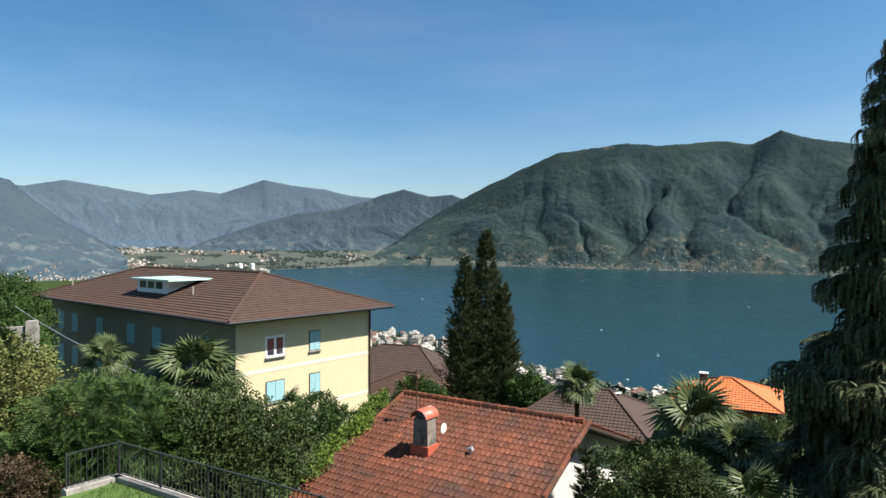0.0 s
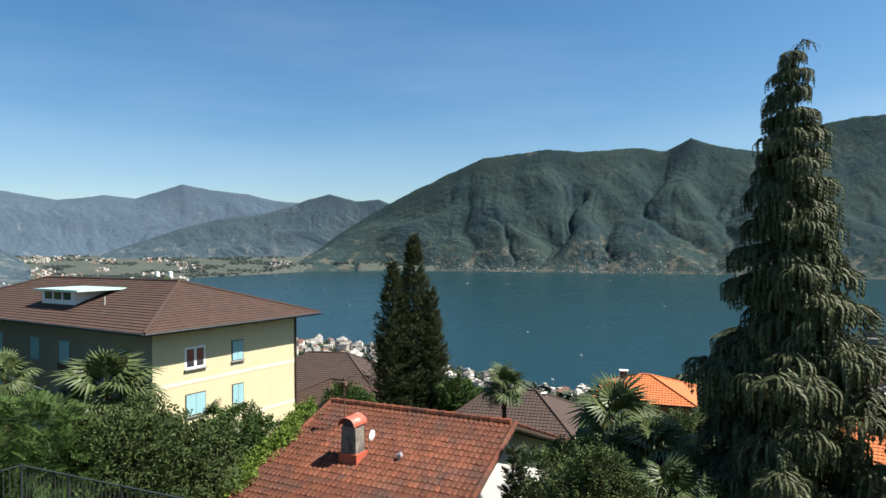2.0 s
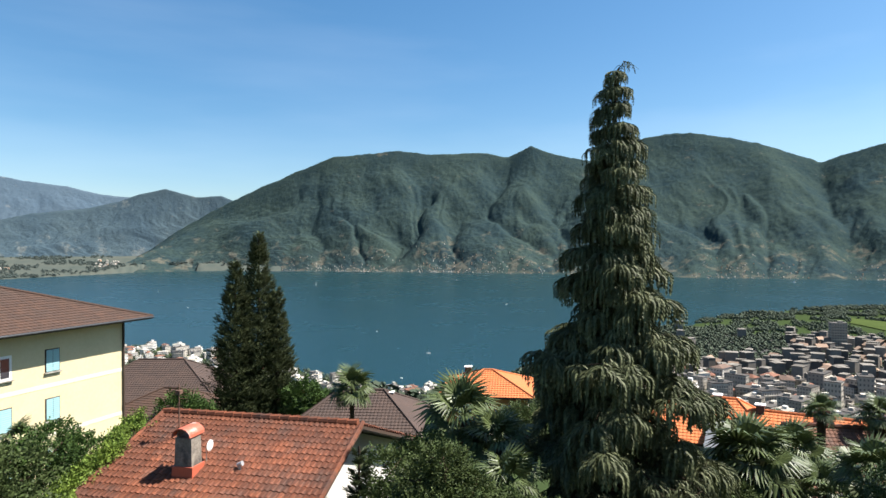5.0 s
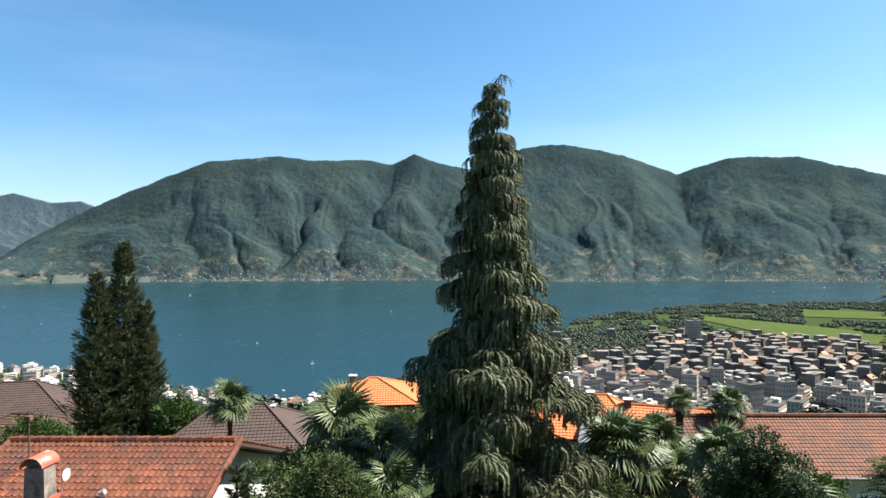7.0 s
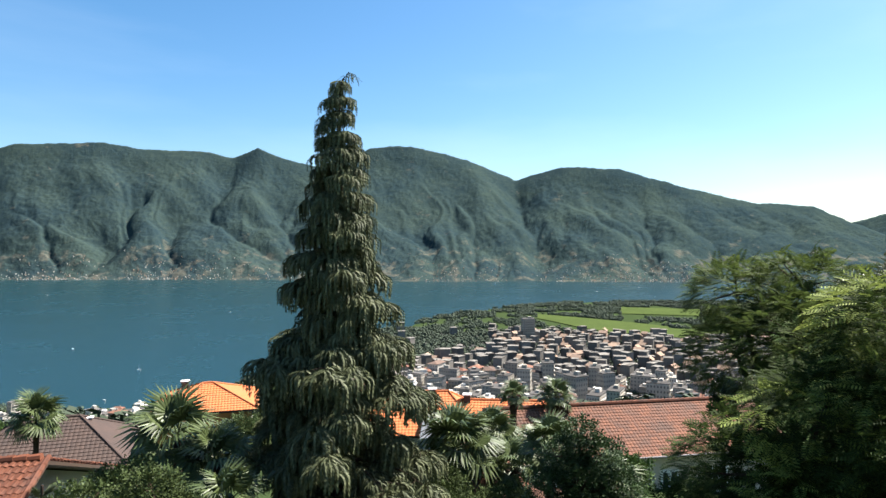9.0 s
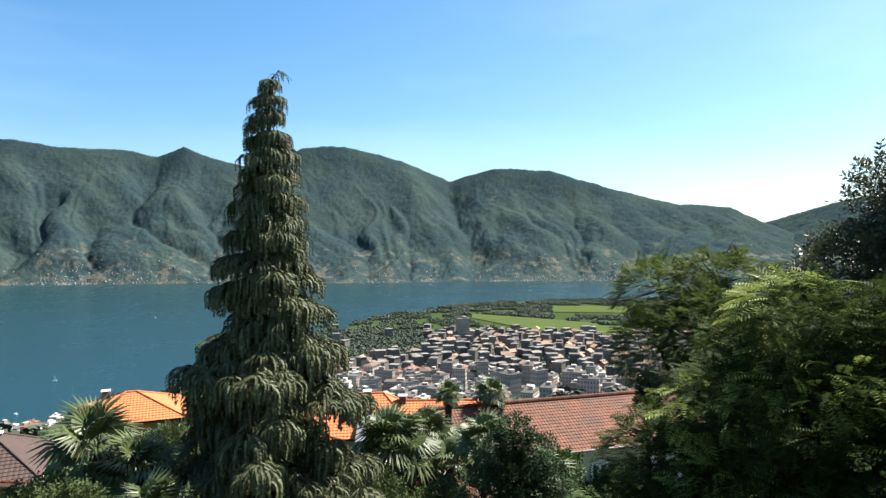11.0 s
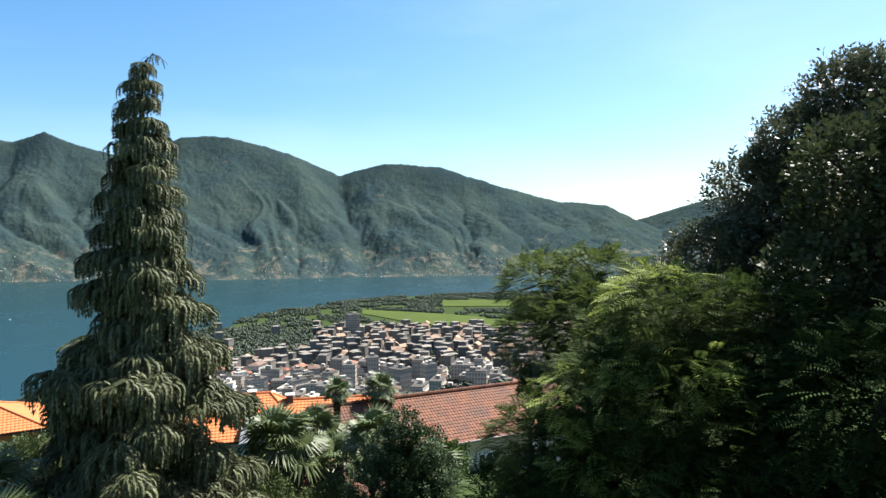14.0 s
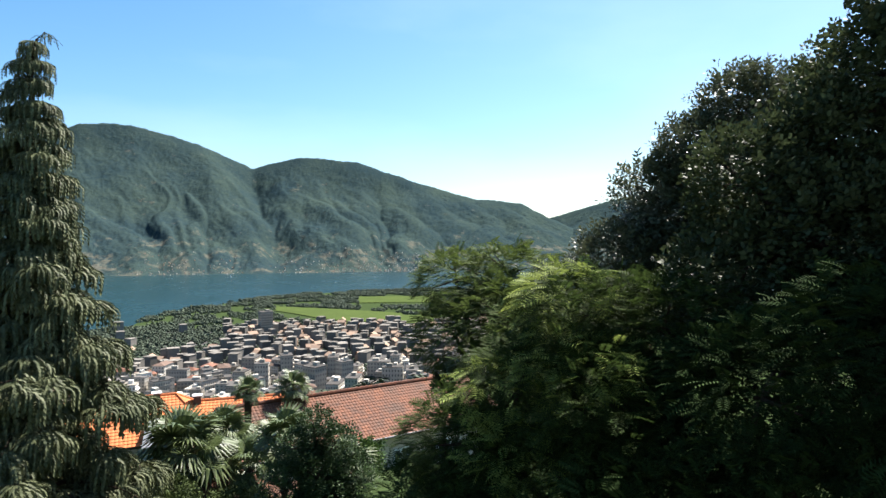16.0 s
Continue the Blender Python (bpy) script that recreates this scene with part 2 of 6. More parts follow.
def lake_material():
    m = bpy.data.materials.new("lake_water")
    m.use_nodes = True
    nt = m.node_tree
    p = nt.nodes["Principled BSDF"]
    p.inputs["Base Color"].default_value = (0.006, 0.027, 0.033, 1)
    p.inputs["Roughness"].default_value, p.inputs["IOR"].default_value = 0.12, 1.33
    geo = node(nt, "ShaderNodeNewGeometry")
    n1 = node(nt, "ShaderNodeTexNoise", Scale=0.35, Detail=6.0, Roughness=0.65)
    n2 = node(nt, "ShaderNodeTexNoise", Scale=0.006, Detail=4.0, Roughness=0.6)
    for n in (n1, n2):
        nt.links.new(geo.outputs["Position"], n.inputs["Vector"])
    bp = node(nt, "ShaderNodeBump", Strength=0.35, Distance=0.8)
    nt.links.new(n1.outputs[0], bp.inputs["Height"])
    nt.links.new(bp.outputs[0], p.inputs["Normal"])
    rg = node(nt, "ShaderNodeMapRange")
    rg.inputs["To Min"].default_value, rg.inputs["To Max"].default_value = 0.18, 0.34
    nt.links.new(n2.outputs[0], rg.inputs[0])
    nt.links.new(rg.outputs[0], p.inputs["Roughness"])
    return m


M["water"] = lake_material()


def forest_material(name, deep, light, meadow, low=70.0, high=230.0, size=1.0):
    """Wooded slopes: stands of trees in two tones, haze tint included, at three scales, and clearings that grow rarer
    uphill.
    """
    m = bpy.data.materials.new(name)
    m.use_nodes = True
    nt = m.node_tree
    p = nt.nodes["Principled BSDF"]
    p.inputs["Roughness"].default_value, p.inputs["Specular IOR Level"].default_value = 1.0, 0.0
    geo = node(nt, "ShaderNodeNewGeometry")

    def noise(scale, detail, rough):
        n = node(nt, "ShaderNodeTexNoise", Scale=scale / size, Detail=detail, Roughness=rough)
        nt.links.new(geo.outputs["Position"], n.inputs["Vector"])
        return n.outputs[0]

    def mixed(fac, a, b):
        n = node(nt, "ShaderNodeMix")
        n.data_type = "RGBA"
        nt.links.new(fac, n.inputs[0])
        for k, c in ((6, a), (7, b)):
            if isinstance(c, tuple):
                n.inputs[k].default_value = (*c, 1)
            else:
                nt.links.new(c, n.inputs[k])
        return n.outputs[2]

    def ramp(value, a, b, c=0.0, d=1.0):
        n = node(nt, "ShaderNodeMapRange")
        for key, x in (("From Min", a), ("From Max", b), ("To Min", c), ("To Max", d)):
            n.inputs[key].default_value = x
        nt.links.new(value, n.inputs[0])
        return n.outputs[0]

    def maths(op, x, y):
        n = node(nt, "ShaderNodeMath")
        n.operation = op
        nt.links.new(x, n.inputs[0])
        nt.links.new(y, n.inputs[1])
        return n.outputs[0]
    stands, trees = noise(0.004, 5.0, 0.6), noise(0.055, 4.0, 0.7)
    tone = maths("ADD", stands, trees)
    base = mixed(ramp(tone, 0.78, 1.25), deep, light)
    sep = node(nt, "ShaderNodeSeparateXYZ")
    nt.links.new(geo.outputs["Position"], sep.inputs[0])
    level = ramp(sep.outputs[2], low, high, 0.0, 0.115)
    open_land = maths("SUBTRACT", noise(0.013, 6.0, 0.68), level)
    base = mixed(ramp(open_land, 0.515, 0.6, 0.0, 0.85), base, meadow)
    nt.links.new(base, p.inputs["Base Color"])
    bp = node(nt, "ShaderNodeBump", Strength=0.7, Distance=7.0)
    nt.links.new(trees, bp.inputs["Height"])
    nt.links.new(bp.outputs[0], p.inputs["Normal"])
    return m


# opposite range: forest greens shifted towards blue to stand for haze
M["forest_haze"] = forest_material("mountain_forest_hazed", (0.0195, 0.035, 0.041), (0.0365, 0.054, 0.046), (0.09, 0.088, 0.07))
# far and middle woods: distance haze put into paler, bluer base colours
M["far_forest_haze"] = forest_material("far_woods_hazed", (0.055, 0.083, 0.112), (0.066, 0.094, 0.12), (0.12, 0.135, 0.14), 60, 220)
M["mid_forest_haze"] = forest_material("middle_woods_hazed", (0.038, 0.06, 0.077), (0.052, 0.075, 0.086), (0.1, 0.115, 0.115), 80, 260)


# ---- kit ----
class Geo:
    """Collects corners and faces of one mesh."""

    def __init__(self):
        self.v, self.f, self.uv, self.mi = [], [], [], []

    def face(self, pts, uv=None, mi=0):
        i = len(self.v)
        self.v.extend(tuple(p) for p in pts)
        self.f.append(tuple(range(i, i + len(pts))))
        self.uv.append(uv or [(p[0], p[1]) for p in pts])
        self.mi.append(mi)

    def box(self, c, s, m=None):
        pts = [Vector((c[0] + s[0] * x / 2, c[1] + s[1] * y / 2, c[2] + s[2] * z / 2)) for x, y, z in product((-1, 1), (-1, 1), (-1, 1))]
        if m is not None:
            pts = [m @ p for p in pts]
        for q in ((0, 1, 3, 2), (4, 6, 7, 5), (0, 4, 5, 1), (2, 3, 7, 6), (0, 2, 6, 4), (1, 5, 7, 3)):
            self.face([pts[k] for k in q])
        return self

    def tube(self, pts, radii, n=6, caps=True):
        pts = [Vector(p) for p in pts]
        rings = []
        for i, p in enumerate(pts):
            d = (pts[min(i + 1, len(pts) - 1)] - pts[max(i - 1, 0)]).normalized()
            a = d.orthogonal().normalized() if abs(d.z) > 0.9 else d.cross(Vector((0, 0, 1))).normalized()
            b = d.cross(a)
            r = radii[i] if hasattr(radii, "__len__") else radii
            rings.append([p + (a * math.cos(t) + b * math.sin(t)) * r for t in (2 * math.pi * k / n for k in range(n))])
        base = len(self.v)
        for ring in rings:
            self.v.extend(tuple(p) for p in ring)
        for i, k in product(range(len(pts) - 1), range(n)):
            q = (base + i * n + k, base + i * n + (k + 1) % n, base + (i + 1) * n + (k + 1) % n, base + (i + 1) * n + k)
            self.f.append(q)
            self.uv.append([(0, 0)] * 4)
            self.mi.append(0)
        if caps:
            for o in (0, (len(pts) - 1) * n):
                self.f.append(tuple(base + o + k for k in range(n)))
                self.uv.append([(0, 0)] * n)
                self.mi.append(0)
        return self

    def mesh(self, name, *mats, smooth=False, uv=False):
        me = bpy.data.meshes.new(name)
        me.from_pydata(self.v, [], self.f)
        for m in mats:
            me.materials.append(m)
        if len(mats) > 1:
            me.polygons.foreach_set("material_index", self.mi)
        if uv:
            lay = me.uv_layers.new(name="UVMap")
            lay.data.foreach_set("uv", [c for f in self.uv for p in f for c in p])
        if smooth:
            me.polygons.foreach_set("use_smooth", [True] * len(me.polygons))
        me.update()
        return me


def part(name, geo, material, parent, label="", smooth=False, uv=False):
    me = geo if isinstance(geo, bpy.types.Mesh) else geo.mesh(name, material, smooth=smooth, uv=uv)
    ob = new(name, me)
    ob.parent = parent
    return tagged(ob, label)


def thing(name, label, category, m=None, group="", kind=""):
    ob = new(name)
    if m is not None:
        ob.matrix_basis = m
    return tagged(ob, label, category, group, kind)


def numpy_mesh(name, verts, quads, material, smooth=False):
    """A mesh from arrays of corners and four-cornered faces."""
    me = bpy.data.meshes.new(name)
    me.vertices.add(len(verts))
    me.vertices.foreach_set("co", np.asarray(verts, np.float32).ravel())
    k = quads.shape[1]
    me.loops.add(quads.size)
    me.loops.foreach_set("vertex_index", quads.astype(np.int32).ravel())
    me.polygons.add(len(quads))
    me.polygons.foreach_set("loop_start", np.arange(0, quads.size, k, dtype=np.int32))
    if smooth:
        me.polygons.foreach_set("use_smooth", [True] * len(quads))
    me.materials.append(material)
    me.update(calc_edges=True)
    me.validate()
    return me


def polar(az, r, z=0.0):
    """A place r metres off in the direction az (degrees clockwise from +y), z metres over the lake."""
    return Vector((r * math.sin(radians(az)), r * math.cos(radians(az)), z))


def hash_noise(x, y, seed=0):
    """Smooth value noise of arrays, about -1 to 1."""
    xi, yi = np.floor(x).astype(int), np.floor(y).astype(int)
    fx, fy = x - xi, y - yi
    fx, fy = fx * fx * (3 - 2 * fx), fy * fy * (3 - 2 * fy)

    def h(i, j):
        n = (i * 374761393 + j * 668265263 + seed * 974711) & 0x7FFFFFFF
        n = ((n ^ (n >> 13)) * 1274126177) & 0x7FFFFFFF
        return ((n ^ (n >> 16)) & 0xFFFF) / 32767.5 - 1
    return (h(xi, yi) * (1 - fx) + h(xi + 1, yi) * fx) * (1 - fy) + (h(xi, yi + 1) * (1 - fx) + h(xi + 1, yi + 1) * fx) * fy


def fbm(x, y, seed=0, octaves=4, gain=0.5):
    total, amp = 0, 1.0
    for o in range(octaves):
        total = total + amp * hash_noise(x * 2 ** o, y * 2 ** o, seed + o)
        amp *= gain
    return total


# ---- land ----
# where the near shore runs: direction and distance; past the second table lies the far shore
NEAR = ((-180, 700), (-60, 900), (-25, 880), (-12, 840), (-4, 800), (5, 640), (12, 520), (18, 505), (27, 560), (32, 720), (37, 880), (41, 960),
        (46, 1190), (55, 1450), (65, 1560), (75, 1650), (90, 1600), (180, 700))
FAR = ((-60, 2600), (-30, 2900), (-15.5, 3060), (-9, 3420), (-4.5, 3800), (2, 3700), (8, 3400), (20, 3050), (31, 2830), (41, 2560), (55, 2600),
       (70, 2700), (90, 2900), (120, 2900))


def table(rows, az):
    return np.interp(az, [a for a, _ in rows], [b for _, b in rows])


def far_edge(az):
    """The far shore, its turns smoothed."""
    return sum(table(FAR, az + k) for k in range(-5, 6)) / 11


def near_land(az, r):
    """Height over the lake of the hillside, the town's flats and the lake bed."""
    az, r = np.asarray(az, float), np.asarray(r, float)
    hill = np.interp(r, (0, 16, 19, 23, 45, 60, 100, 250, 400, 470, 5000), (108.0, 108.0, 107.2, 104.8, 100.5, 97.5, 88, 52, 16, 4, 2.5))
    hill = hill + fbm(az / 6, r / 40, 3) * np.clip((r - 30) / 60, 0, 1) * np.clip((480 - r) / 200, 0, 1) * 2
    edge = table(NEAR, az) + fbm(az * 1.5, az * 0, 11) * 12
    bed = np.clip((r - edge) / 12, 0, 1)
    z = np.where(az < -17, np.maximum(hill, 2.0), hill * (1 - bed) - 6 * bed)
    return z


def land_at(az, r):
    return float(near_land(np.array([az]), np.array([r]))[0])


def sheet(name, az, rr, zfun, material, smooth=True):
    A, R = np.meshgrid(az, rr)
    Z = zfun(A, R)
    a = np.radians(A)
    v = np.stack([R * np.sin(a), R * np.cos(a), Z], -1).reshape(-1, 3)
    n = len(az)
    i = (np.arange(len(rr) - 1)[:, None] * n + np.arange(n - 1)[None]).ravel()
    q = np.stack([i, i + 1, i + n + 1, i + n], -1)
    return new(name, numpy_mesh(name, v, q, material, smooth))


az_all = np.concatenate([np.arange(-180, -45, 3.0), np.arange(-45, 110, 0.4), np.arange(110, 180.1, 3.5)])
ground = sheet("ground", np.append(az_all[:-1], 180.0), np.concatenate([[0.05], np.linspace(4, 30, 20), np.geomspace(32, 4950, 130)]), near_land, M["slope"])
tagged(ground, "green hillside falling to the flats by the lake", "ground", kind="structure")

paving = sheet("pavement", np.arange(32, 71, 0.5), np.linspace(412, 890, 60), lambda a, r: np.maximum(near_land(a, r), 1.0) + 0.5 - 8 * (r > table(NEAR, a) - 40), M["asphalt"])
tagged(paving, "grey streets and yards of the town", "pavement", kind="structure")

water = sheet("water", np.arange(-17, 125, 1.0), np.geomspace(380, 4700, 60), lambda a, r: r * 0, M["water"])
tagged(water, "calm blue-green lake with faint ripples", "lake", kind="structure")

# the plain at the head of the lake
PLAIN_TOP = 4880


def plain_z(az, r):
    edge = np.where(az < -15.5, np.interp(az, (-60, -17, -15.5), (600, 620, 3060)), table(FAR, az))
    return np.where(r > edge, 2.6 + fbm(az, r / 200, 5) * 0.6 + np.clip((r - 3300) / 1500, 0, 1) * 122, -5)


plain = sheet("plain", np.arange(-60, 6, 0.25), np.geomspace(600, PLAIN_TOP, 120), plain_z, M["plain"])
tagged(plain, "green river plain with fields and settlements, tinted with haze", "plain", kind="structure")


RANGES = {}


def erode(target, cell, seed, rounds=34):
    """Rain cuts branching gullies into a slope: water runs from cell to cell, and each cell wears down by what flows through it."""
    rows, cols = target.shape
    yy, xx = np.mgrid[0:rows, 0:cols].astype(float)
    z = target + (fbm(xx / 13 + yy / 40, yy / 12, seed, 3) * 38) * np.clip(yy / 8, 0, 1) * np.clip((rows - yy) / 8, 0, 1)
    target = target * 0.5 + z * 0.5
    index = np.arange(rows * cols).reshape(rows, cols)
    near = [(dy, dx, math.hypot(dx, dy) * cell) for dy in (-1, 0, 1) for dx in (-1, 0, 1) if dx or dy]
    for _ in range(rounds):
        pad = np.pad(z, 1, constant_values=1e6)
        pid = np.pad(index, 1)
        fall = np.stack([(z - pad[1 + dy:1 + dy + rows, 1 + dx:1 + dx + cols]) / d for dy, dx, d in near])
        best = fall.argmax(0)
        ids = np.stack([pid[1 + dy:1 + dy + rows, 1 + dx:1 + dx + cols] for dy, dx, _ in near])
        to = np.take_along_axis(ids, best[None], 0)[0]
        to = np.where(np.take_along_axis(fall, best[None], 0)[0] > 0, to, index)
        to[0] = index[0]
        order = np.argsort(-z, axis=None).tolist()
        to_list = to.ravel().tolist()
        flow = [1.0] * len(order)
        for i in order:
            k = to_list[i]
            if k != i:
                flow[k] += flow[i]
        wear = np.minimum(0.035 * np.sqrt(np.maximum(np.array(flow) - 4, 0)), 0.45).tolist()
        zl = z.ravel().tolist()
        for i in reversed(order):
            zl[i] = (zl[i] + wear[i] * zl[to_list[i]]) / (1 + wear[i])
        z = np.array(zl).reshape(rows, cols)
        z = z + (target - z) * 0.1
        soft = np.pad(z, 1, mode="edge")
        z = z * 0.72 + 0.07 * (soft[:-2, 1:-1] + soft[2:, 1:-1] + soft[1:-1, :-2] + soft[1:-1, 2:])
        z[0], z[-1] = target[0], target[-1]
    return z


def mountain(name, label, sky_rows, shore, crest, material, seed, a0, a1, rough=1.0, back=0.03, foot=-4.0, gorges=()):
    """A range: the skyline gives the slope's tangent by direction; rain-cut spurs and gullies run down from it to the foot.
    gorges: the main valleys, as direction at the crest, direction at the foot and depth."""
    az = np.arange(a0, a1, 0.1)
    us = np.concatenate([np.linspace(0, 1, 130), [1.0 + back]])

    def skyline(A):
        return np.interp(A, [p[0] for p in sky_rows], [p[1] for p in sky_rows])

    def crest_tan(A):
        tan = skyline(A)
        return tan + (fbm(A * 0.7, A * 0, seed + 7, 3, 0.5) * 0.0012 + 0.0004 * fbm(A * 6, A * 0, seed + 9, 3)) * rough * (tan > 0.01)
    deep = float(np.mean(crest(az) - shore(az)))
    rows = 46
    cell = deep / rows
    cols = max(24, int(radians(a1 - a0) * float(np.mean(shore(az))) * 1.1 / cell))
    ca, cu = np.linspace(a0, a1, cols), np.linspace(0, 1, rows)
    A, U = np.meshgrid(ca, cu)
    soft = sum(skyline(A + k) for k in range(-8, 9, 2)) / 9
    tan = soft + (skyline(A) - soft) * U ** 2
    target = foot + (H + tan * crest(A) - foot) * (0.16 * U + 0.84 * U ** 1.25)
    for top_az, low_az, cut in gorges:
        line = low_az + (top_az - low_az) * U
        target -= cut * np.exp(-((A - line) / (1.1 + 1.6 * U)) ** 2) * np.clip(U * 4, 0, 1) * np.clip((1 - U) * 5, 0, 1)
    ground_z = target + (erode(target, cell, seed) - target) * rough
    A, U = np.meshgrid(az, us)
    bend = np.clip((1 - U) * 2.5, 0, 1)
    WA = A + (fbm(A / 5.5, U * 3.2, seed + 21, 3) * 1.3 + (U - 1) * 3.0 * hash_noise(A / 9, A * 0, seed + 22)) * bend
    WU = U + fbm(A / 4.0, U * 4, seed + 23, 2) * 0.05 * bend * np.clip(U * 5, 0, 1)
    fi, fj = np.interp(WA, ca, np.arange(cols)), np.clip(WU, 0, 1) * (rows - 1)
    i0, j0 = np.minimum(fi.astype(int), cols - 2), np.minimum(fj.astype(int), rows - 2)
    ti, tj = fi - i0, fj - j0
    Z = (ground_z[j0, i0] * (1 - ti) + ground_z[j0, i0 + 1] * ti) * (1 - tj) + (ground_z[j0 + 1, i0] * (1 - ti) + ground_z[j0 + 1, i0 + 1] * ti) * tj
    R = shore(A) + (crest(A) - shore(A)) * U
    X, Y = np.radians(A) * 3000, U * deep
    Z = Z + (fbm(X / 24, Y / 24, seed + 5, 2) * 3.2 + hash_noise(X / 7, Y / 9, seed + 15) * 2.2) * np.clip(U * 8, 0, 1) * np.clip((1 - U) * 8, 0, 1)
    tan = crest_tan(A)
    crest_z = H + tan * crest(A)
    Z = np.where(U < 0.995, np.minimum(Z, H + (tan - 0.0015) * R), Z)
    Z = np.where(U > 0.995, np.where(U > 1.0, crest_z - 60, crest_z), Z)
    RANGES[name] = (az, us, R, Z)
    a = np.radians(A)
    v = np.stack([R * np.sin(a), R * np.cos(a), Z], -1).reshape(-1, 3)
    n = len(az)
    i = (np.arange(len(us) - 1)[:, None] * n + np.arange(n - 1)[None]).ravel()
    ob = new(name, numpy_mesh(name, v, np.stack([i, i + 1, i + n + 1, i + n], -1), material, True))
    return tagged(ob, label, "mountain", kind="structure")


OPPOSITE = ((-6.95, -0.02), (-4.85, 0.0), (-1.45, 0.042), (1.95, 0.077), (6.05, 0.112), (10.45, 0.146), (13.05, 0.150), (16.05, 0.157), (19.05, 0.1505), (23.05, 0.1525),
            (26.3, 0.146), (28.28, 0.1625), (30.67, 0.146), (33.48, 0.135), (36.5, 0.155), (38.2, 0.169), (41.8, 0.171), (46.8, 0.150), (51.3, 0.1165),
            (53.5, 0.127), (55.5, 0.136), (60.5, 0.130), (66.2, 0.096), (71.1, 0.072), (75.3, 0.0655), (78, 0.040), (80.5, 0.02))
RIGHT_FAR = ((72.5, 0.0), (77.8, 0.042), (81, 0.058), (86.5, 0.08), (95.5, 0.1), (110.5, 0.11), (125.5, 0.1))
LEFT_FAR = ((-60, 0.09), (-45, 0.08), (-36, 0.084), (-33.7, 0.08), (-31.1, 0.0905), (-28.5, 0.084), (-25, 0.074), (-21.8, 0.082), (-19.5, 0.078), (-15.9, 0.101),
            (-13.5, 0.093), (-10.5, 0.088), (-8.5, 0.079), (-5.5, 0.075), (-3.6, 0.07), (4, 0.05), (10, 0.0))
MIDDLE = ((-23, -0.01), (-20.6, 0.008), (-16.5, 0.033), (-13, 0.05), (-9.5, 0.058), (-7, 0.07), (-5.5, 0.081), (-3.6, 0.090), (-1.2, 0.078), (0.8, 0.082), (4, 0.06), (9, 0.0))
LEFT_HILL = ((-70, 0.16), (-50, 0.14), (-38, 0.10), (-35.3, 0.089), (-34.6, 0.087), (-33.2, 0.062), (-30.8, 0.03), (-28, 0.002), (-26.5, -0.02))
mountain("mountain_far", "distant peaks behind the river plain, coloured haze blue", LEFT_FAR, lambda a: a * 0 + 4500, lambda a: a * 0 + 4900, M["far_forest_haze"], 31, -60, 10,
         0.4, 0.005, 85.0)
mountain("mountain_middle", "wooded ridge beyond the head of the lake, tinted with haze", MIDDLE, lambda a: a * 0 + 4250, lambda a: a * 0 + 4480, M["mid_forest_haze"], 52, -23, 9,
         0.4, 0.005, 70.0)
# both ranges below wear the forest colour with haze mixed in
mountain("mountain_opposite", "forested green mountain range across the lake, tinted with haze", OPPOSITE, lambda a: far_edge(a) - 4, lambda a: far_edge(a) * 0.35 + 2900,
         M["forest_haze"], 83, -7, 80, 1.0, 0.02, gorges=((26.0, 21.5, 45), (33.2, 30.0, 35), (38.5, 42.5, 40), (50.6, 54.5, 50), (12.0, 8.0, 18), (19.5, 16.0, 30), (63.5, 60.0, 28), (70.0, 67.5, 28)))
mountain("mountain_end", "dim wooded ridge where the lake ends", RIGHT_FAR, lambda a: a * 0 + 3600, lambda a: a * 0 + 4500, M["forest_haze"], 44, 72, 125, 0.8, 0.02)
# the hill takes the middle ridge's haze-tinted woods colour
mountain("mountain_hill", "wooded hill with houses at its foot beside the plain", LEFT_HILL, lambda a: a * 0 + 2300, lambda a: a * 0 + 3300, M["mid_forest_haze"], 23,
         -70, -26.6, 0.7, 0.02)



# ---- houses ----
def roof_plane(geo, p0, p1, q0, q1, rows, lift=0.035):
    """Rows of tiles on one slope, each row's lower edge standing proud of the row below."""
    p0, p1, q0, q1 = (Vector(p) for p in (p0, p1, q0, q1))
    along = (p1 - p0).normalized()
    up = ((q0 + q1) / 2 - (p0 + p1) / 2)
    up = (up - along * up.dot(along))
    length = up.length
    n = along.cross(up.normalized()) * lift
    for i in range(rows):
        u0, u1 = i / rows, (i + 1) / rows
        a, b, c, d = p0.lerp(q0, u0), p1.lerp(q1, u0), p1.lerp(q1, u1), p0.lerp(q0, u1)
        uv = [((p - p0).dot(along), length * u + e) for p, u, e in ((a, u0, 0.01), (b, u0, 0.01), (c, u1, -0.01), (d, u1, -0.01))]
        geo.face([a + n, b + n, c, d], uv)
        geo.face([a, b, b + n, a + n], [uv[0], uv[1], uv[1], uv[0]])


